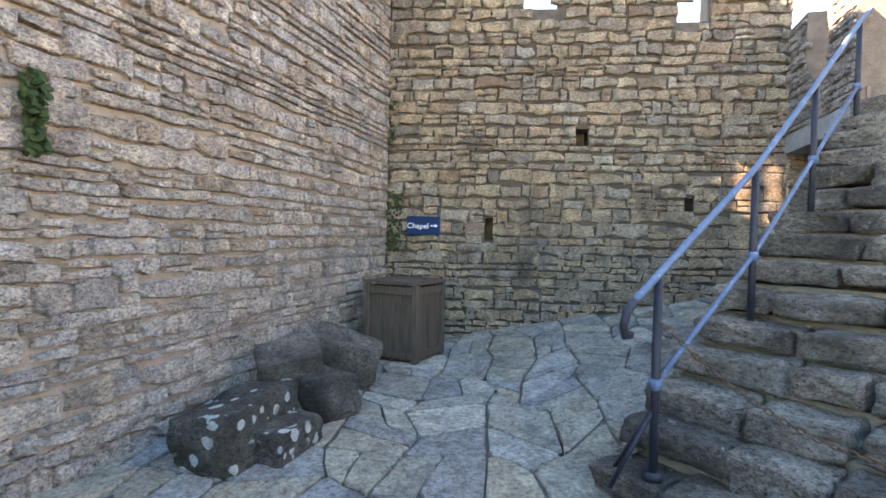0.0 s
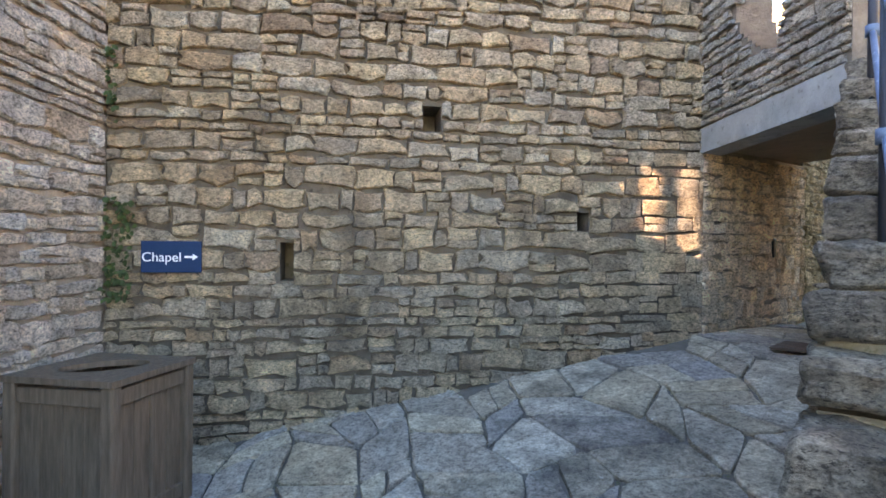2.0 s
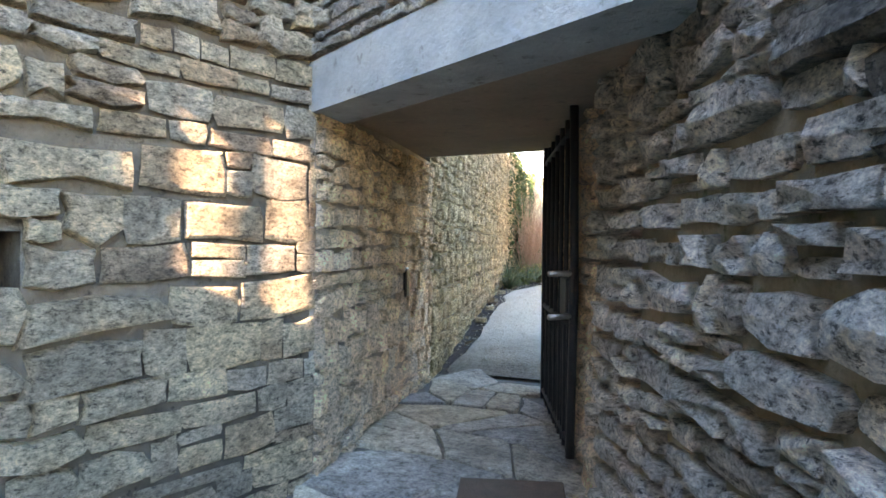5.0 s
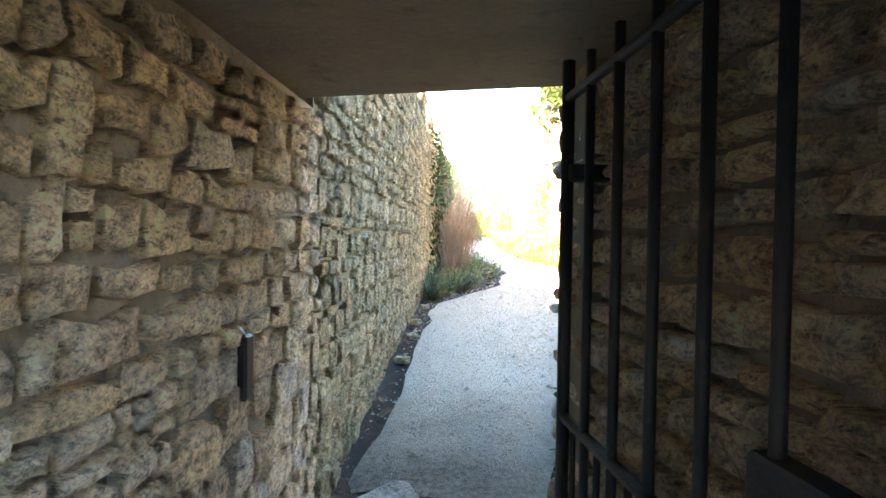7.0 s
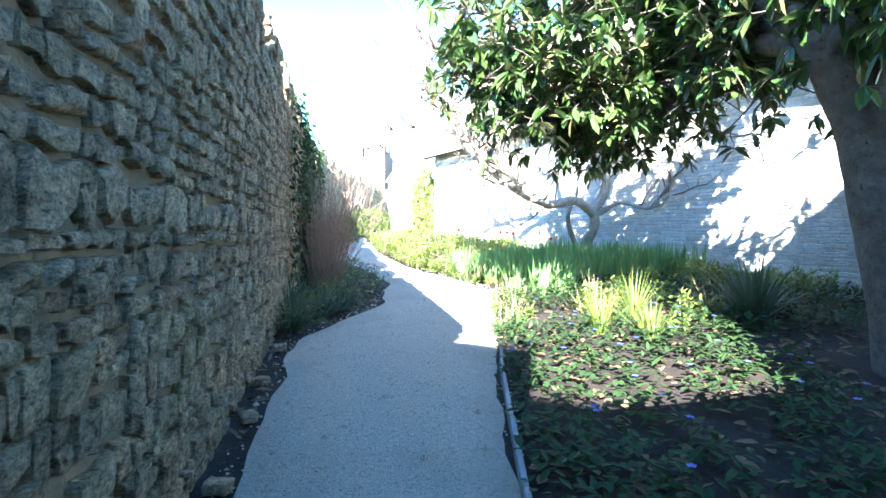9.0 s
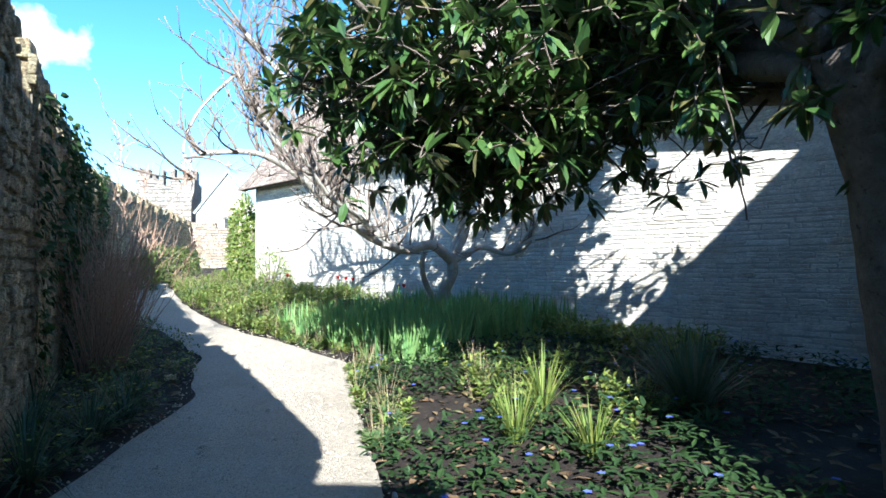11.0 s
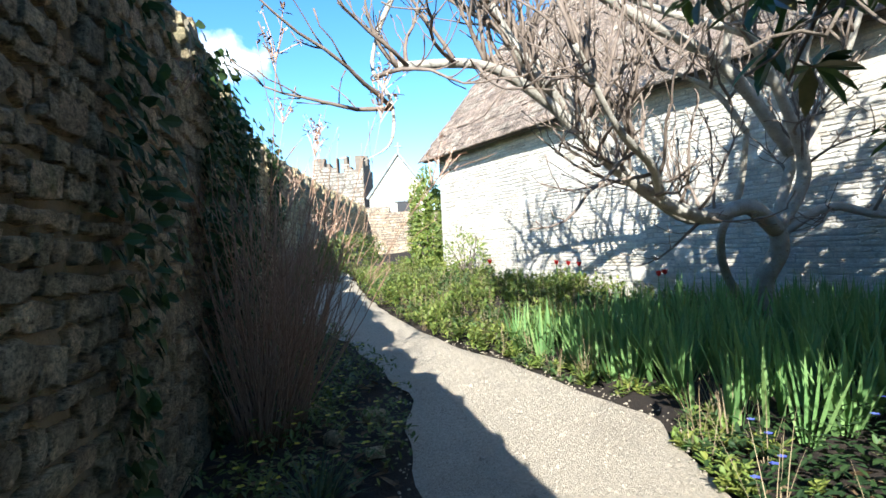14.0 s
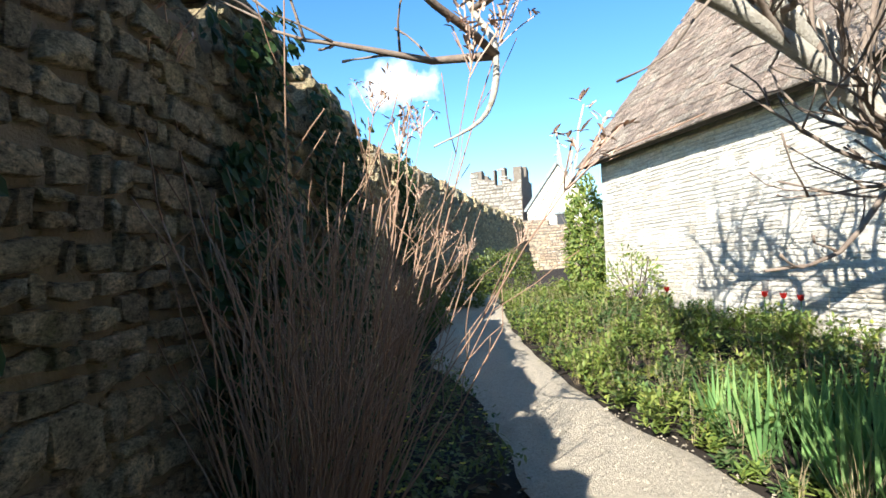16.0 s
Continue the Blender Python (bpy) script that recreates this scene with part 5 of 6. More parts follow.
def magnolia():
    t = thing("magnolia_tree", "leaning evergreen magnolia with flaky brown trunk and glossy green leaves", "tree", at=(-2.2, 11.55, 1.0))
    r = random.Random(99)
    trunk = smooth_path([(-2.05, 11.55, 0.95), (-2.12, 11.52, 1.5), (-2.3, 11.5, 2.2), (-2.53, 11.45, 2.9), (-2.88, 11.4, 3.5)])
    v, f = tube_geo(trunk, [0.25 - 0.0035 * i + 0.012 * noise.noise(p * 4) for i, p in enumerate(trunk)], 16)
    put("trunk", mesh_from("trunk", v, f, BARK, True), t)
    limbs = (((-2.9, 11.42, 3.4), (-3.0, 12.6, 3.7), (-3.7, 13.3, 3.6), (-4.3, 13.9, 3.75), (-4.9, 14.2, 4.0)),
             ((-2.94, 11.4, 3.48), (-2.7, 12.8, 4.0), (-3.1, 13.6, 4.4), (-3.8, 14.4, 4.8)),
             ((-2.94, 11.4, 3.48), (-3.0, 12.2, 4.1), (-3.7, 12.7, 4.6), (-4.4, 13.3, 5.0)),
             ((-2.85, 11.43, 3.3), (-2.2, 12.8, 3.7), (-2.1, 13.6, 4.0), (-2.4, 14.4, 4.4)),
             ((-3.0, 12.6, 3.7), (-3.2, 13.3, 3.35), (-3.4, 14.1, 3.25), (-3.8, 14.6, 3.35)),
             ((-2.94, 11.4, 3.48), (-2.2, 11.7, 4.2), (-1.6, 11.6, 4.8)),
             ((-3.7, 13.3, 3.6), (-4.2, 13.4, 3.9), (-4.8, 13.4, 4.3)),
             ((-3.4, 14.1, 3.25), (-3.9, 14.3, 3.4), (-4.5, 14.6, 3.6)),
             ((-2.94, 11.4, 3.48), (-3.0, 12.2, 4.8), (-3.0, 13.0, 5.7), (-3.0, 13.8, 6.4)),
             ((-2.94, 11.4, 3.48), (-3.3, 12.0, 4.7), (-3.6, 12.8, 5.5), (-3.8, 13.4, 6.0)),
             ((-2.94, 11.4, 3.48), (-2.2, 12.2, 4.5), (-1.6, 13.0, 5.2), (-1.2, 13.8, 5.6)),
             ((-2.2, 12.2, 4.5), (-1.9, 13.2, 4.8), (-1.9, 14.0, 4.9)),
             # Limbs added out of view from here on; their leaves shade trunk and bed.
             ((-2.9, 11.42, 3.45), (-3.1, 10.8, 4.6), (-3.3, 10.0, 5.3)),
             ((-2.9, 11.42, 3.45), (-2.5, 10.7, 4.7), (-2.2, 9.9, 5.4)),
             ((-2.94, 11.4, 3.48), (-2.6, 11.6, 4.8), (-2.4, 11.9, 5.8)),
             ((-2.85, 11.43, 3.3), (-2.8, 10.7, 3.6), (-2.7, 9.9, 3.9)),
             ((-2.9, 11.42, 3.4), (-2.4, 10.6, 3.9), (-2.2, 9.8, 4.3)))
    twigs_v, twigs_f, lv, lf = [], [], [], []
    for limb in limbs:
        pts = smooth_path(limb)
        n = len(pts)
        v, f = tube_geo(pts, [0.085 * (1 - 0.75 * i / n) + 0.004 for i in range(n)], 8)
        put("limb", mesh_from("limb", v, f, BARK, True), t)
        for i in range(3, n):
            for _ in range(3):
                d = Vector((r.uniform(-1, 1), r.uniform(-1, 1), r.uniform(-0.55, 0.8)))
                tw, td = crawl(r, pts[i], d, r.uniform(0.35, 1.0), 6, 0.35, 0.02)
                tube_geo(tw, [0.013 * (1 - 0.7 * k / 6) + 0.002 for k in range(7)], 4, twigs_v, twigs_f)
                for k in (2, 3, 4, 5, 6):
                    side, sd = crawl(r, tw[k], Vector((r.uniform(-1, 1), r.uniform(-1, 1), r.uniform(-0.7, 0.7))), r.uniform(0.12, 0.4), 3, 0.3)
                    tube_geo(side, 0.005, 4, twigs_v, twigs_f)
                    tip = side[-1]
                    if (tip.y > 11.6 and 1.2 < (tip.x + 5.7) / (tip.y - 9.7) < 1.6) or tip.x < -5.4 or tip.z < 2.85 or (tip.x < -4.8 and tip.z < 3.2):
                        continue
                    for j in range(r.randint(6, 10)):
                        a = r.uniform(0, 2 * math.pi)
                        out = (sd.orthogonal().normalized() * math.cos(a) + sd.cross(sd.orthogonal().normalized()) * math.sin(a) + sd * r.uniform(0.1, 0.9) + Vector((0, 0, -0.35))).normalized()
                        leaf(lv, lf, tip - sd * r.uniform(0, 0.08), out, Vector((0, 0, 1)) + sd * 0.4, r.uniform(0.13, 0.21), r.uniform(0.05, 0.075))
    tagged(put("twig_growth", mesh_from("twig_growth", twigs_v, twigs_f, BARK, True), t), kind="stuff")
    tagged(put("crown", mesh_from("crown", lv, lf, MAGNOLIA_LEAF), t, "crown of glossy oval leaves"), kind="stuff")


magnolia()

# ---------- climbers and ferns on walls ----------


def ivy(name, label, m, patches, count, mat, size, seed, depth=0.12):
    r = random.Random(seed)
    v, f = [], []
    for u0, u1, z0, z1 in patches:
        n = int(count * (u1 - u0) * (z1 - z0))
        for _ in range(n):
            u, z = r.uniform(u0, u1), r.uniform(z0, z1)
            e = noise.noise(Vector((u * 1.9, z * 1.3, seed)))
            edge = min(u - u0, u1 - u, (z1 - z) * 0.8) / (0.3 * (u1 - u0))
            if e * 0.8 + min(edge, 1) * 0.75 < 0.28:
                continue
            p = m @ Vector((u, 0.03 + r.random() * depth * (0.4 + max(0, e)), z))
            out = m.to_3x3() @ Vector((r.uniform(-.7, .7), r.uniform(0.1, .6), r.uniform(-1, .1)))
            leaf(v, f, p, out, m.to_3x3() @ Vector((r.uniform(-.3, .3), 1, r.uniform(0, .6))), size * r.uniform(0.6, 1.2), size * r.uniform(0.6, 0.95))
    tagged(put(name, mesh_from(name, v, f, mat)), label, "climbing plant", kind="stuff")


GM = wall_frame(GW[1], GW[2])
ivy("ivy", "dark green ivy hanging over the battlemented garden wall", GM, ((6.8, 7.2, 1.3, 3.9), (8.3, 9.5, 1.2, 4.2), (9.6, 11.6, 1.3, 4.25), (13.5, 15.5, 2.6, 4.4)), 420, IVY_LEAF, 0.085, 5, 0.22)
ivy("corner_creeper", "small bright green creeper in the corner of the court", wall_frame(C0, C1), ((0.0, 0.22, 1.2, 2.0), (0.0, 0.12, 2.6, 3.2)), 900, IVY_LEAF, 0.05, 6, 0.08)
ivy("wall_fern", "small green fern growing out of the pale wall", wall_frame(K1, C0), ((math.dist(K1, C0) - 5.06, math.dist(K1, C0) - 4.92, 1.82, 2.28),), 3800, IVY_LEAF, 0.055, 8, 0.08)

# ---------- garden beds ----------


def scatter(n, seed, test, x0, x1, y0, y1):
    r = random.Random(seed)
    out = []
    tries = 0
    while len(out) < n and tries < n * 30:
        tries += 1
        x, y = r.uniform(x0, x1), r.uniform(y0, y1)
        if test(x, y):
            out.append((x, y))
    return out


def house_side(x, y):
    """Metres in front of the house."""
    return -((x - H0[0]) * 0.894 + (y - H0[1]) * 0.447)


def in_right_bed(x, y):
    return x > right_of(y) + 0.02 and house_side(x, y) > 0.15 and y > 8.5


def wall_x(y):
    return -6.08 - (y - 8.1) * 0.153


def in_left_bed(x, y):
    return wall_x(y) + 0.08 < x < left_of(y) - 0.05


def stuff(name, label, category, v, f, mat):
    tagged(put(name, mesh_from(name, v, f, mat)), label, category, kind="stuff")


def beds():
    r = random.Random(13)
    # iris band under the bare tree
    v, f = [], []
    iris = lambda x, y: in_right_bed(x, y) and 15.7 + 0.25 * (x + 4.4) < y < 18.9 - 0.1 * (x + 4.4) and x < -0.9 and x > right_of(y) + 0.25
    for x, y in scatter(330, 1, iris, -4.9, -0.6, 15.5, 19):
        a0 = r.uniform(0, math.pi)
        for k in range(r.randint(5, 8)):
            o = (k - 3) * 0.022
            blade(v, f, (x + math.cos(a0) * o, y + math.sin(a0) * o, level(x, y) - 0.03), (math.cos(a0) * o * 7, math.sin(a0) * o * 7, 1), r.uniform(0.34, 0.62), r.uniform(0.03, 0.05), r.uniform(0.0, 0.25), 3)
    stuff("iris_leaves", "dense band of upright sword-shaped green iris leaves", "irises", v, f, IRIS_LEAF)
    # mixed lime-green border along the path
    lime, green, dv, df = ([], []), ([], []), [], []
    border = lambda x, y: in_right_bed(x, y) and (y > 18.6 or (x > -1.6 and y > 14.5) or (y > 13.5 and x < right_of(y) + 0.45) or (12.6 < y < 15.6 and -3.7 < x < -2.4 and house_side(x, y) > 1.0 and r.random() < 0.25))
    for x, y in scatter(1150, 2, border, -8.0, 1.0, 12.5, 27):
        patch = noise.noise(Vector((x * 0.9, y * 0.9, 21)))
        tall = r.uniform(0.1, 0.26) + 0.3 * max(0, patch)
        if y < 18.6 and x < right_of(y) + 0.45:
            tall = r.uniform(0.05, 0.12)
        v, f = (lime if patch + r.uniform(-.25, .25) > -0.18 else green)
        for k in range(r.randint(2, 5)):
            px, py = x + r.uniform(-.08, .08), y + r.uniform(-.08, .08)
            pts, d = crawl(r, (px, py, level(px, py) - 0.03), (r.uniform(-.3, .3), r.uniform(-.3, .3), 1), tall, 4, 0.15)
            for p in pts[1:]:
                for _ in range(3):
                    leaf(v, f, p, (r.uniform(-1, 1), r.uniform(-1, 1), r.uniform(0, .8)), (0, 0, 1), r.uniform(0.04, 0.095), r.uniform(0.018, 0.036))
        if r.random() < 0.24:
            clump(dv, df, x, y, 9, r.uniform(0.25, 0.6), 0.005, 0.6, 0.4, r)
    stuff("border_plants", "low lime-green herbaceous border plants along the path", "border plants", *lime, LIME_LEAF)
    stuff("border_foliage", "mid-green leafy border plants between the lime ones", "border plants", *green, MID_LEAF)
    stuff("dry_stalks", "dry straw-coloured stalks standing among the border plants", "dry stalks", dv, df, DRY_STALK)
    # ground cover with blue flowers near the gate
    v, f, bv, bf = [], [], [], []
    cover = lambda x, y: in_right_bed(x, y) and 8.6 < y < 16 and x < 0.3 and noise.noise(Vector((x * 1.1, y * 1.1, 9))) > (-0.35 if y > 12.4 or x < -3.9 else 0.02)
    for x, y in scatter(2900, 3, cover, -5.0, 0.4, 8.6, 16):
        z = level(x, y)
        for k in range(4):
            leaf(v, f, (x + r.uniform(-.06, .06), y + r.uniform(-.06, .06), z + r.uniform(0.01, 0.16)), (r.uniform(-1, 1), r.uniform(-1, 1), r.uniform(-.2, .5)), (0, 0, 1), r.uniform(0.05, 0.1), r.uniform(0.025, 0.045))
        if r.random() < 0.05:
            for a in range(5):
                leaf(bv, bf, (x, y, z + 0.17), (math.cos(a * 1.257), math.sin(a * 1.257), 0.3), (0, 0, 1), 0.026, 0.022)
    stuff("ground_cover", "trailing green ground cover over dark soil", "ground cover", v, f, IVY_LEAF)
    stuff("blue_flowers", "scattered small blue flowers in the ground cover", "flowers", bv, bf, BLUE_PETAL)
    # fallen leaves
    v, f = [], []
    for x, y in scatter(2600, 4, lambda x, y: (in_right_bed(x, y) and y < 15.5) or in_left_bed(x, y), -8.5, 0.5, 8.6, 21):
        z = level(x, y) - 0.015
        leaf(v, f, (x, y, z + r.uniform(0, 0.03)), (r.uniform(-1, 1), r.uniform(-1, 1), r.uniform(-.1, .25)), (r.uniform(-.4, .4), r.uniform(-.4, .4), 1), r.uniform(0.05, 0.14), r.uniform(0.025, 0.06))
    stuff("fallen_leaves", "brown and yellow fallen leaves lying on the soil", "fallen leaves", v, f, DRY_LEAF)
    # left bed low growth
    v, f, yv, yf = [], [], [], []
    for x, y in scatter(760, 6, lambda x, y: in_left_bed(x, y) and noise.noise(Vector((x * 2, y * 2, 4))) > -0.1, -9.5, -5.8, 13.4, 27):
        z = level(x, y)
        for k in range(8):
            leaf(v, f, (x + r.uniform(-.1, .1), y + r.uniform(-.1, .1), z + r.uniform(0.0, 0.22)), (r.uniform(-1, 1), r.uniform(-1, 1), r.uniform(0, .8)), (0, 0, 1), r.uniform(0.03, 0.07), r.uniform(0.015, 0.03))
        if r.random() < 0.2:
            for a in range(5):
                leaf(yv, yf, (x, y, z + 0.2), (math.cos(a * 1.257), math.sin(a * 1.257), 0.4), (0, 0, 1), 0.025, 0.02)
    stuff("wallside_plants", "patchy green plants in the shaded bed under the wall", "ground cover", v, f, BOX_LEAF)
    stuff("yellow_flowers", "few small yellow flowers in the shaded bed", "flowers", yv, yf, YELLOW_PETAL)
    # grit on the path
    v, f = [], []
    for x, y in scatter(3800, 7, lambda x, y: left_of(y) - 0.1 < x < right_of(y) + 0.1, -7.5, -4.2, 8.5, 19.5):
        z = level(right_of(y) - 0.5, y) + 0.012
        s = r.uniform(0.005, 0.013) if r.random() < 0.97 else r.uniform(0.015, 0.03)
        k = len(v)
        v += [Vector((x + s * r.uniform(.7, 1.2), y, z)), Vector((x, y + s, z)), Vector((x - s, y, z)), Vector((x, y - s * r.uniform(.7, 1.2), z)), Vector((x, y, z + s * 0.9))]
        f += [(k, k + 1, k + 4), (k + 1, k + 2, k + 4), (k + 2, k + 3, k + 4), (k + 3, k, k + 4)]
    stuff("grit", "loose pale grit on the gravel path", "gravel", v, f, GRAVEL)
    # stones in the left bed
    for x, y, s in ((-6.3, 17.0, 0.07), (-6.55, 16.6, 0.06), (-6.8, 17.3, 0.06), (-6.25, 16.3, 0.05), (-6.6, 15.6, 0.06), (-6.42, 11.2, 0.05), (-6.3, 10.4, 0.05), (-6.55, 11.9, 0.05), (-6.68, 12.9, 0.05)):
        rough_rock("stone", "small loose grey stone on the soil by the wall", (x, y, level(x, y) + 0.01), (s * 2.2, s * 1.7, s), x * 7, int(y * 9), GARDEN)


beds()
for x, y, s in ((-6.75, 13.7, 0.6), (-6.95, 14.3, 0.7), (-6.6, 14.5, 0.55), (-7.1, 15.0, 0.62), (-6.45, 14.9, 0.5), (-6.5, 15.6, 0.42)):
    grass_clump(x, y, s, "drooping clump of grey-green grassy leaves under the wall")
for x, y, s in ((-2.35, 12.95, 0.75), (-2.0, 13.5, 0.6)):
    grass_clump(x, y, s, "spiky dark green clump of strap leaves in the bed", GRASS_LEAF, 130, 0.03, 0.8, 0.7, "strap_leaf_clump", "strap-leaf plant", "strap-leaf clumps")
for x, y, s in ((-3.7, 13.2, 0.5), (-3.2, 13.7, 0.55), (-3.4, 12.7, 0.4)):
    grass_clump(x, y, s, "yellow-green feathery perennial clump in sun", LIME_LEAF, 90, 0.012, 0.7, 0.5, "perennial_clump", "perennial plant", "perennial clumps")


def tulips():
    spots = ((-2.62, 20.1), (-2.75, 20.0), (-2.5, 20.3), (-3.46, 21.7), (-3.35, 21.5), (-3.6, 21.9), (-2.2, 19.6), (-2.1, 19.5), (-4.6, 22.6))
    for i, (x, y) in enumerate(spots):
        r = random.Random(i)
        z = level(x, y)
        t = thing("tulip", "red tulip in flower in front of the pale house wall", "tulip", group="red tulips", at=(x, y, z))
        v, f = tube_geo([(x, y, z - 0.03), (x + 0.01, y, z + 0.2), (x + 0.015, y, z + 0.36)], 0.006, 5)
        for a in (0.5, 2.6, 4.4):
            blade(v, f, (x, y, z), (math.cos(a) * 0.5, math.sin(a) * 0.5, 1), 0.3, 0.035, 0.4)
        put("stem", mesh_from("stem", v, f, IRIS_LEAF), t)
        v, f = [], []
        for a in range(6):
            leaf(v, f, (x + 0.015, y, z + 0.35), (math.cos(a * 1.047) * 0.45, math.sin(a * 1.047) * 0.45, 1), (-math.cos(a * 1.047), -math.sin(a * 1.047), 0.3), 0.095, 0.06)
        put("flower", mesh_from("flower", v, f, RED_PETAL), t, "red cup-shaped flower")


tulips()


def dry_shrub(name, label, x, y, tall, stems, heads, seed, lean=0.0, mat=DRYSTEM):
    s = thing(name, label, "shrub", at=(x, y, level(x, y)))
    r = random.Random(seed)
    v, f = [], []
    z = level(x, y) - 0.03
    for i in range(stems):
        a = r.uniform(0, 2 * math.pi)
        out = r.uniform(0.05, 0.5)
        p = (x + math.cos(a) * 0.22 * r.random(), y + math.sin(a) * 0.3 * r.random(), z)
        high = i < heads
        out = r.uniform(0.2, 0.75) if high else out
        length = tall * (r.uniform(0.85, 1.15) if high else r.uniform(0.35, 0.75))
        pts, d = crawl(r, p, (math.cos(a) * out + lean, math.sin(a) * out, 1), length, 7, 0.1, 0.03)
        w = r.uniform(0.0035, 0.0065)
        tube_geo(pts, [w * (1 - 0.5 * k / 7) for k in range(8)], 5, v, f)
        for k in range(3, 8):
            if r.random() < 0.7:
                side, sd = crawl(r, pts[k], d + Vector((r.uniform(-1, 1), r.uniform(-1, 1), r.uniform(-.2, .6))), r.uniform(0.15, 0.45), 4, 0.15, 0.05)
                tube_geo(side, 0.0022, 4, v, f)
        if high:
            hv, hf = [], []
            for _ in range(9):
                br, bd = crawl(r, pts[-1] - d * r.uniform(0, 0.1), d + Vector((r.uniform(-.9, .9), r.uniform(-.9, .9), r.uniform(-.1, .6))), r.uniform(0.1, 0.26), 3, 0.2)
                tube_geo(br, 0.0035, 4, hv, hf)
                for _k in range(5):
                    leaf(hv, hf, br[-1] + Vector((r.uniform(-.02, .02), r.uniform(-.02, .02), r.uniform(-.02, .02))), (r.uniform(-1, 1), r.uniform(-1, 1), r.uniform(-.3, 1)), (0, 0, 1), r.uniform(0.03, 0.065), 0.016)
            put("seed_head", mesh_from("seed_head", hv, hf, SEED), s, "dry pinkish seed head")
    tagged(put("stem_growth", mesh_from("stem_growth", v, f, mat, True), s), kind="stuff")


dry_shrub("dry_shrub", "tall bare shrub of red-brown stems with dry pinkish seed heads", -7.0, 16.75, 2.45, 170, 12, 3, 0.1)
dry_shrub("dry_shrub", "leafless twiggy shrub against the far garden wall", -8.0, 20.8, 1.9, 110, 10, 9, 0.08)
dry_shrub("dry_shrub", "russet leafless shrub among clipped bushes", -8.5, 24.6, 1.4, 100, 6, 19, 0.05)


def leafy_bush(name, label, centre, size, n, mat, seed, leaf_size=0.05):
    b = thing(name, label, "bush", at=(centre[0], centre[1], level(centre[0], centre[1])))
    r = random.Random(seed)
    v, f, sv, sf = [], [], [], []
    c, s = Vector(centre), Vector(size)
    for _ in range(n):
        d = Vector((r.gauss(0, 1), r.gauss(0, 1), r.gauss(0, 1))).normalized()
        k = (0.78 + 0.3 * noise.noise(d * 2.3 + Vector((seed, 0, 0)))) * r.uniform(0.75, 1.05)
        p = c + Vector((d.x * s.x, d.y * s.y, d.z * s.z)) * k
        if p.z < level(p.x, p.y):
            continue
        leaf(v, f, p, d + Vector((r.uniform(-1, 1), r.uniform(-1, 1), r.uniform(-1, 1))) * 0.9, d, leaf_size * r.uniform(0.7, 1.4), leaf_size * r.uniform(0.4, 0.7))
    put("foliage", mesh_from("foliage", v, f, mat), b)
    base = Vector((centre[0], centre[1], level(centre[0], centre[1]) - 0.05))
    for _ in range(7):
        pts, d = crawl(r, base, (r.uniform(-.5, .5), r.uniform(-.5, .5), 1), s.z * 1.1, 4, 0.2)
        tube_geo(pts, [0.02, 0.016, 0.012, 0.008, 0.005], 5, sv, sf)
    put("stem_growth", mesh_from("stem_growth", sv, sf, BARK, True), b)


leafy_bush("clipped_bush", "rounded yellow-green clipped bush beside the path", (-8.1, 25.6, 2.25), (0.8, 0.7, 0.6), 2600, BOX_LEAF, 1, 0.06)
leafy_bush("clipped_bush", "rounded yellow-green clipped bush beside the path", (-8.3, 23.4, 1.95), (0.6, 0.9, 0.5), 2600, BOX_LEAF, 2, 0.06)
leafy_bush("clipped_bush", "low dark green bush under the garden wall", (-8.2, 21.9, 1.75), (0.5, 0.8, 0.45), 2000, IVY_LEAF, 3, 0.06)
leafy_bush("clipped_bush", "rounded yellow-green clipped bush beside the path", (-7.6, 28.5, 2.5), (1.1, 0.9, 0.7), 2600, BOX_LEAF, 4, 0.07)
leafy_bush("wall_shrub", "tall narrow yellow-green shrub at the corner of the house", (-5.5, 26.9, 3.0), (0.55, 0.6, 1.7), 4600, LIME_LEAF, 5, 0.09)
leafy_bush("wall_shrub", "sparse shrub with yellow-green leaves against the house wall", (-4.9, 23.6, 2.2), (0.6, 0.7, 0.8), 900, LIME_LEAF, 6, 0.06)


def edging():
    e = thing("path_edging", "low grey timber edging boards along the gravel path", "edging", "structure")
    y = 8.7
    r = random.Random(4)
    while y < 12.6:
        a, b = Vector((right_of(y), y, 0)), Vector((right_of(y + 0.78), y + 0.78, 0))
        d = b - a
        c = (a + b) / 2
        box("board", (d.length, 0.028, 0.14), Matrix.Translation((c.x + 0.03, c.y, level(c.x - 0.3, c.y) + 0.005)) @ Matrix.Rotation(math.atan2(d.y, d.x) + r.uniform(-.01, .01), 4, "Z") @ Matrix.Rotation(-math.atan2(0.06, 0.78), 4, "Y"), EDGING, e, 0.006, jitter=0.004, seed=int(y * 10))
        y += 0.8


edging()

# ---------- far end of the garden ----------


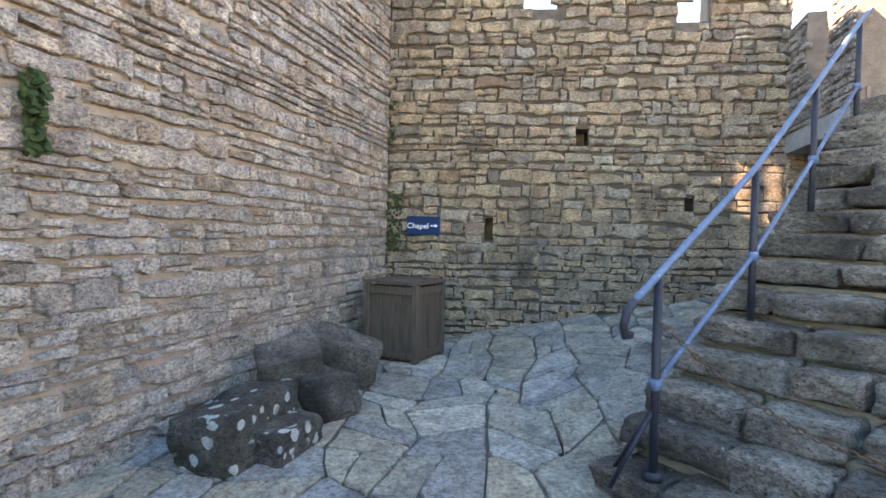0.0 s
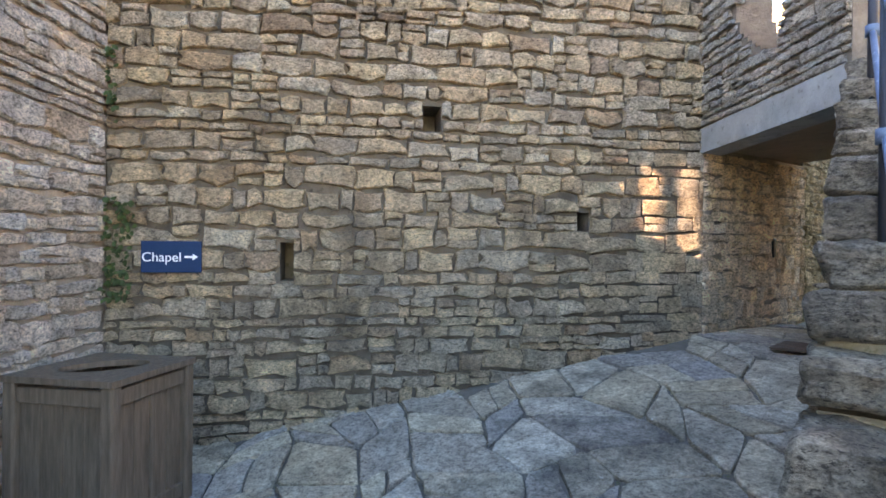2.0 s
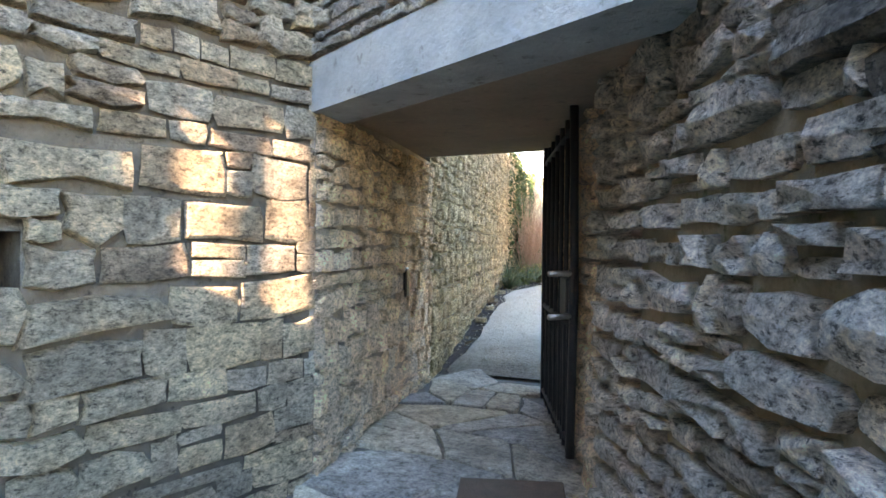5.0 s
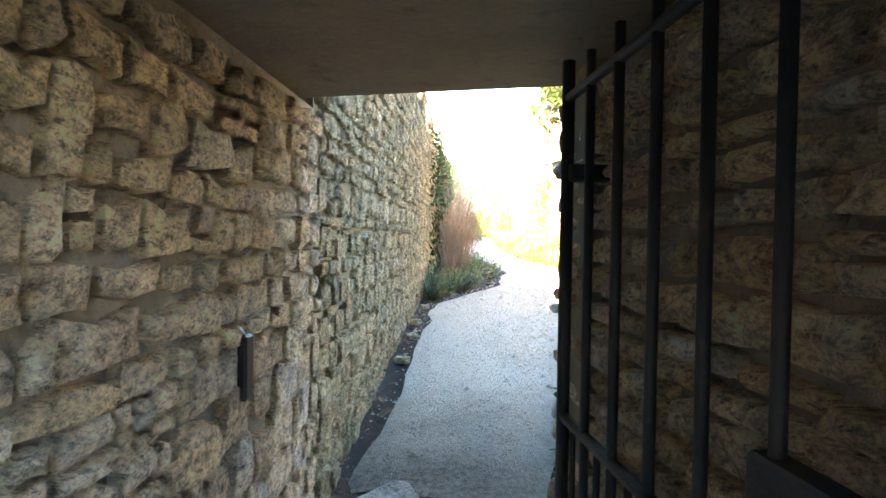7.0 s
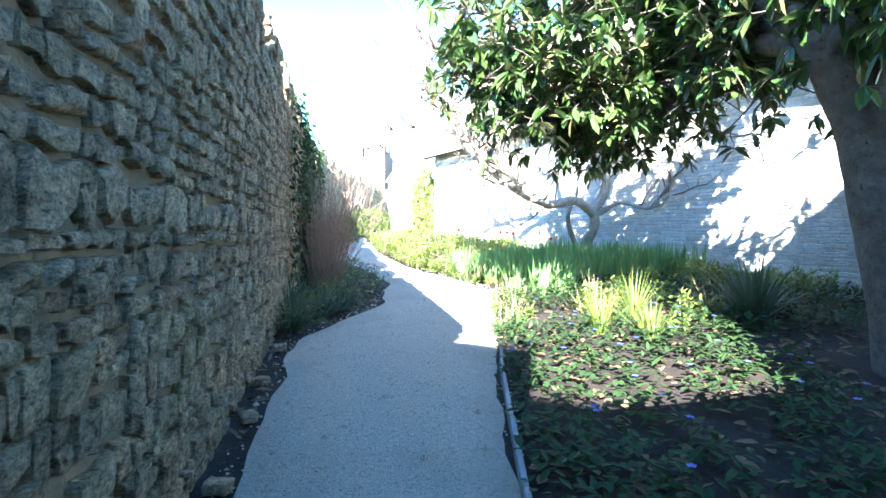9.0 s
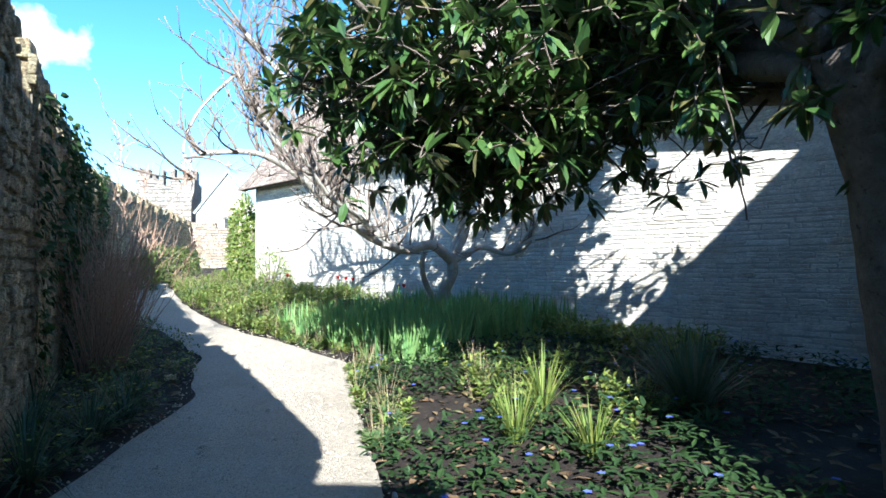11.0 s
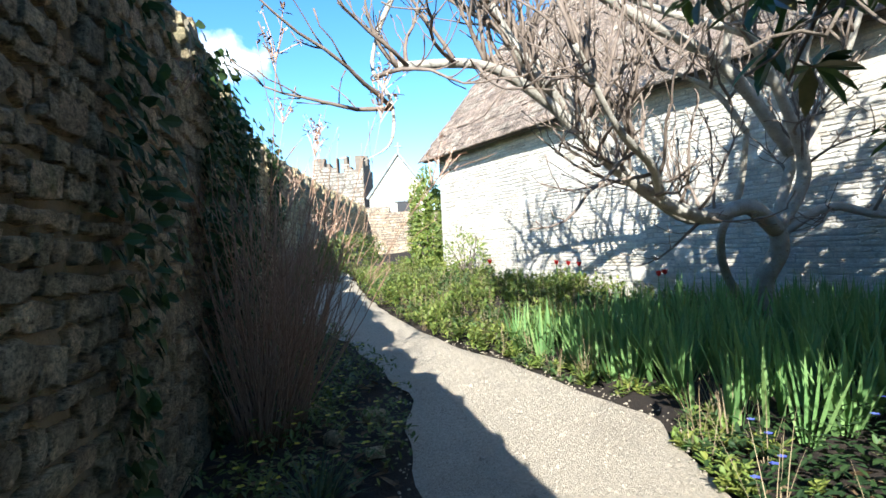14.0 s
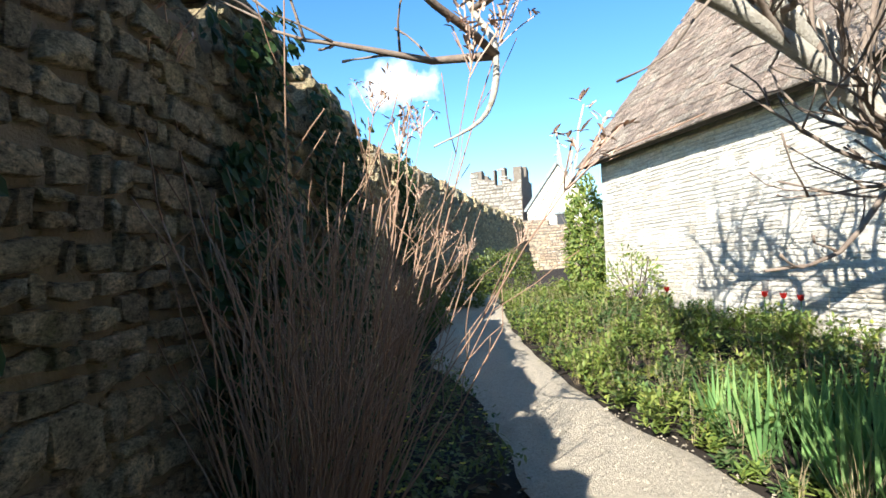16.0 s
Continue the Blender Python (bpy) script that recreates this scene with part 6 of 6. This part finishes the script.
def far_buildings():
    t = thing("ruined_tower", "distant ruined square stone tower with a ragged battlemented top", "tower")
    a, b = (-11.8, 49.0), (-8.6, 48.4)
    r = random.Random(8)
    for k, (p, q) in enumerate(((a, b), (b, (-8.2, 51.5)), ((-11.4, 52), a))):
        m = wall_frame(p, q)
        ln = math.dist(p, q)

        def top(u, k=k):
            return 8.6 + 0.7 * noise.noise(Vector((u * 0.9, k * 5, 2))) - (0.6 if int(u * 1.3) % 2 else 0) - (1.0 if u > 1.6 and k == 0 and u < 2.0 else 0)
        put("wall", core_mesh("wall", m, ln, 1.5, 9.5, 0.5, 0, MORTAR, ((1.2, 1.6, 5.0, 6.2),) if k == 0 else (), top), t)
        if k == 0:
            placed = [s for s in lay(ln, 2.2, 9.4, 0.5, 0.24, r) if s[1] + s[3] / 2 < top(s[0]) and not inside(s[0], s[1], ((1.2, 1.6, 5.0, 6.2),), 0.2)]
            stones(t, "stone", m, placed, BRIDGE, 0.06, None)
    c = thing("gabled_chapel", "small distant pale stone gabled building with a cross on its gable", "chapel")
    m = wall_frame((-8.0, 44.0), (-4.7, 43.6))
    ln = math.dist((-8.0, 44.0), (-4.7, 43.6))
    v = [m @ Vector((u, d, z)) for d in (0, -0.5) for u, z in ((0, 1.5), (ln, 1.5), (ln, 5.5), (ln / 2, 7.7), (0, 5.5))]
    put("gable_wall", mesh_from("gable_wall", v, [(0, 1, 2, 3, 4), (9, 8, 7, 6, 5)] + [(i, 5 + i, 5 + (i + 1) % 5, (i + 1) % 5) for i in range(5)], HOUSE), c)
    placed = [s for s in lay(ln, 2.2, 7.5, 0.45, 0.2, r) if abs(s[0] - ln / 2) + s[2] / 2 < ln / 2 * min(1, (7.6 - s[1] - s[3] / 2) / 2.1)]
    stones(c, "stone", m, placed, HOUSE, 0.04, None)
    for s in (-1, 1):
        p0, p1 = Vector((ln / 2 + s * (ln / 2 + 0.12), -0.2, 5.42)), Vector((ln / 2, -0.2, 7.85))
        q = (p0 + p1) / 2
        d = p1 - p0
        box("coping", (d.length, 0.7, 0.14), m @ Matrix.Translation(q) @ Matrix.Rotation(-math.atan2(d.z, d.x), 4, "Y"), CONCRETE, c, 0.02)
    v = [m @ Vector((u, d, z)) for d in (-0.45, -6) for u, z in ((0, 5.45), (ln / 2, 7.7), (ln, 5.45))]
    put("roof", mesh_from("roof", v, [(0, 1, 4, 3), (1, 2, 5, 4)], SLATE), c)
    q = m @ Vector((ln / 2, -0.2, 0))
    box("cross", (0.11, 0.11, 0.62), Matrix.Translation((q.x, q.y, 8.15)), CONCRETE, c, 0.02)
    box("cross_arm", (0.42, 0.1, 0.11), Matrix.Translation((q.x, q.y, 8.24)), CONCRETE, c, 0.02)
    box("window", (0.7, 0.1, 1.1), m @ Matrix.Translation((ln / 2 + 0.2, 0.06, 4.6)), IRON, c, 0.02, "dark leaded window")
    box("window_head", (0.95, 0.14, 0.16), m @ Matrix.Translation((ln / 2 + 0.2, 0.06, 5.25)), CONCRETE, c, 0.02)
    w = thing("wall_far", "low tan stone cross wall at the far end of the garden", "wall", "structure")
    m = wall_frame(GW[-1], (-3.2, 42.6))
    ln = math.dist(GW[-1], (-3.2, 42.6))
    put("wall_core", core_mesh("wall_core", m, ln, 1.6, 4.9, 0.5, 0, MORTAR, (), lambda u: 4.9 if u < 1.2 else 4.6), w)
    placed = [s for s in lay(ln, 2.3, 4.9, 0.34, 0.15, r) if s[1] + s[3] / 2 < (4.9 if s[0] < 1.2 else 4.6)]
    stones(w, "stone", m, placed, CHAPEL, 0.035, None)


far_buildings()
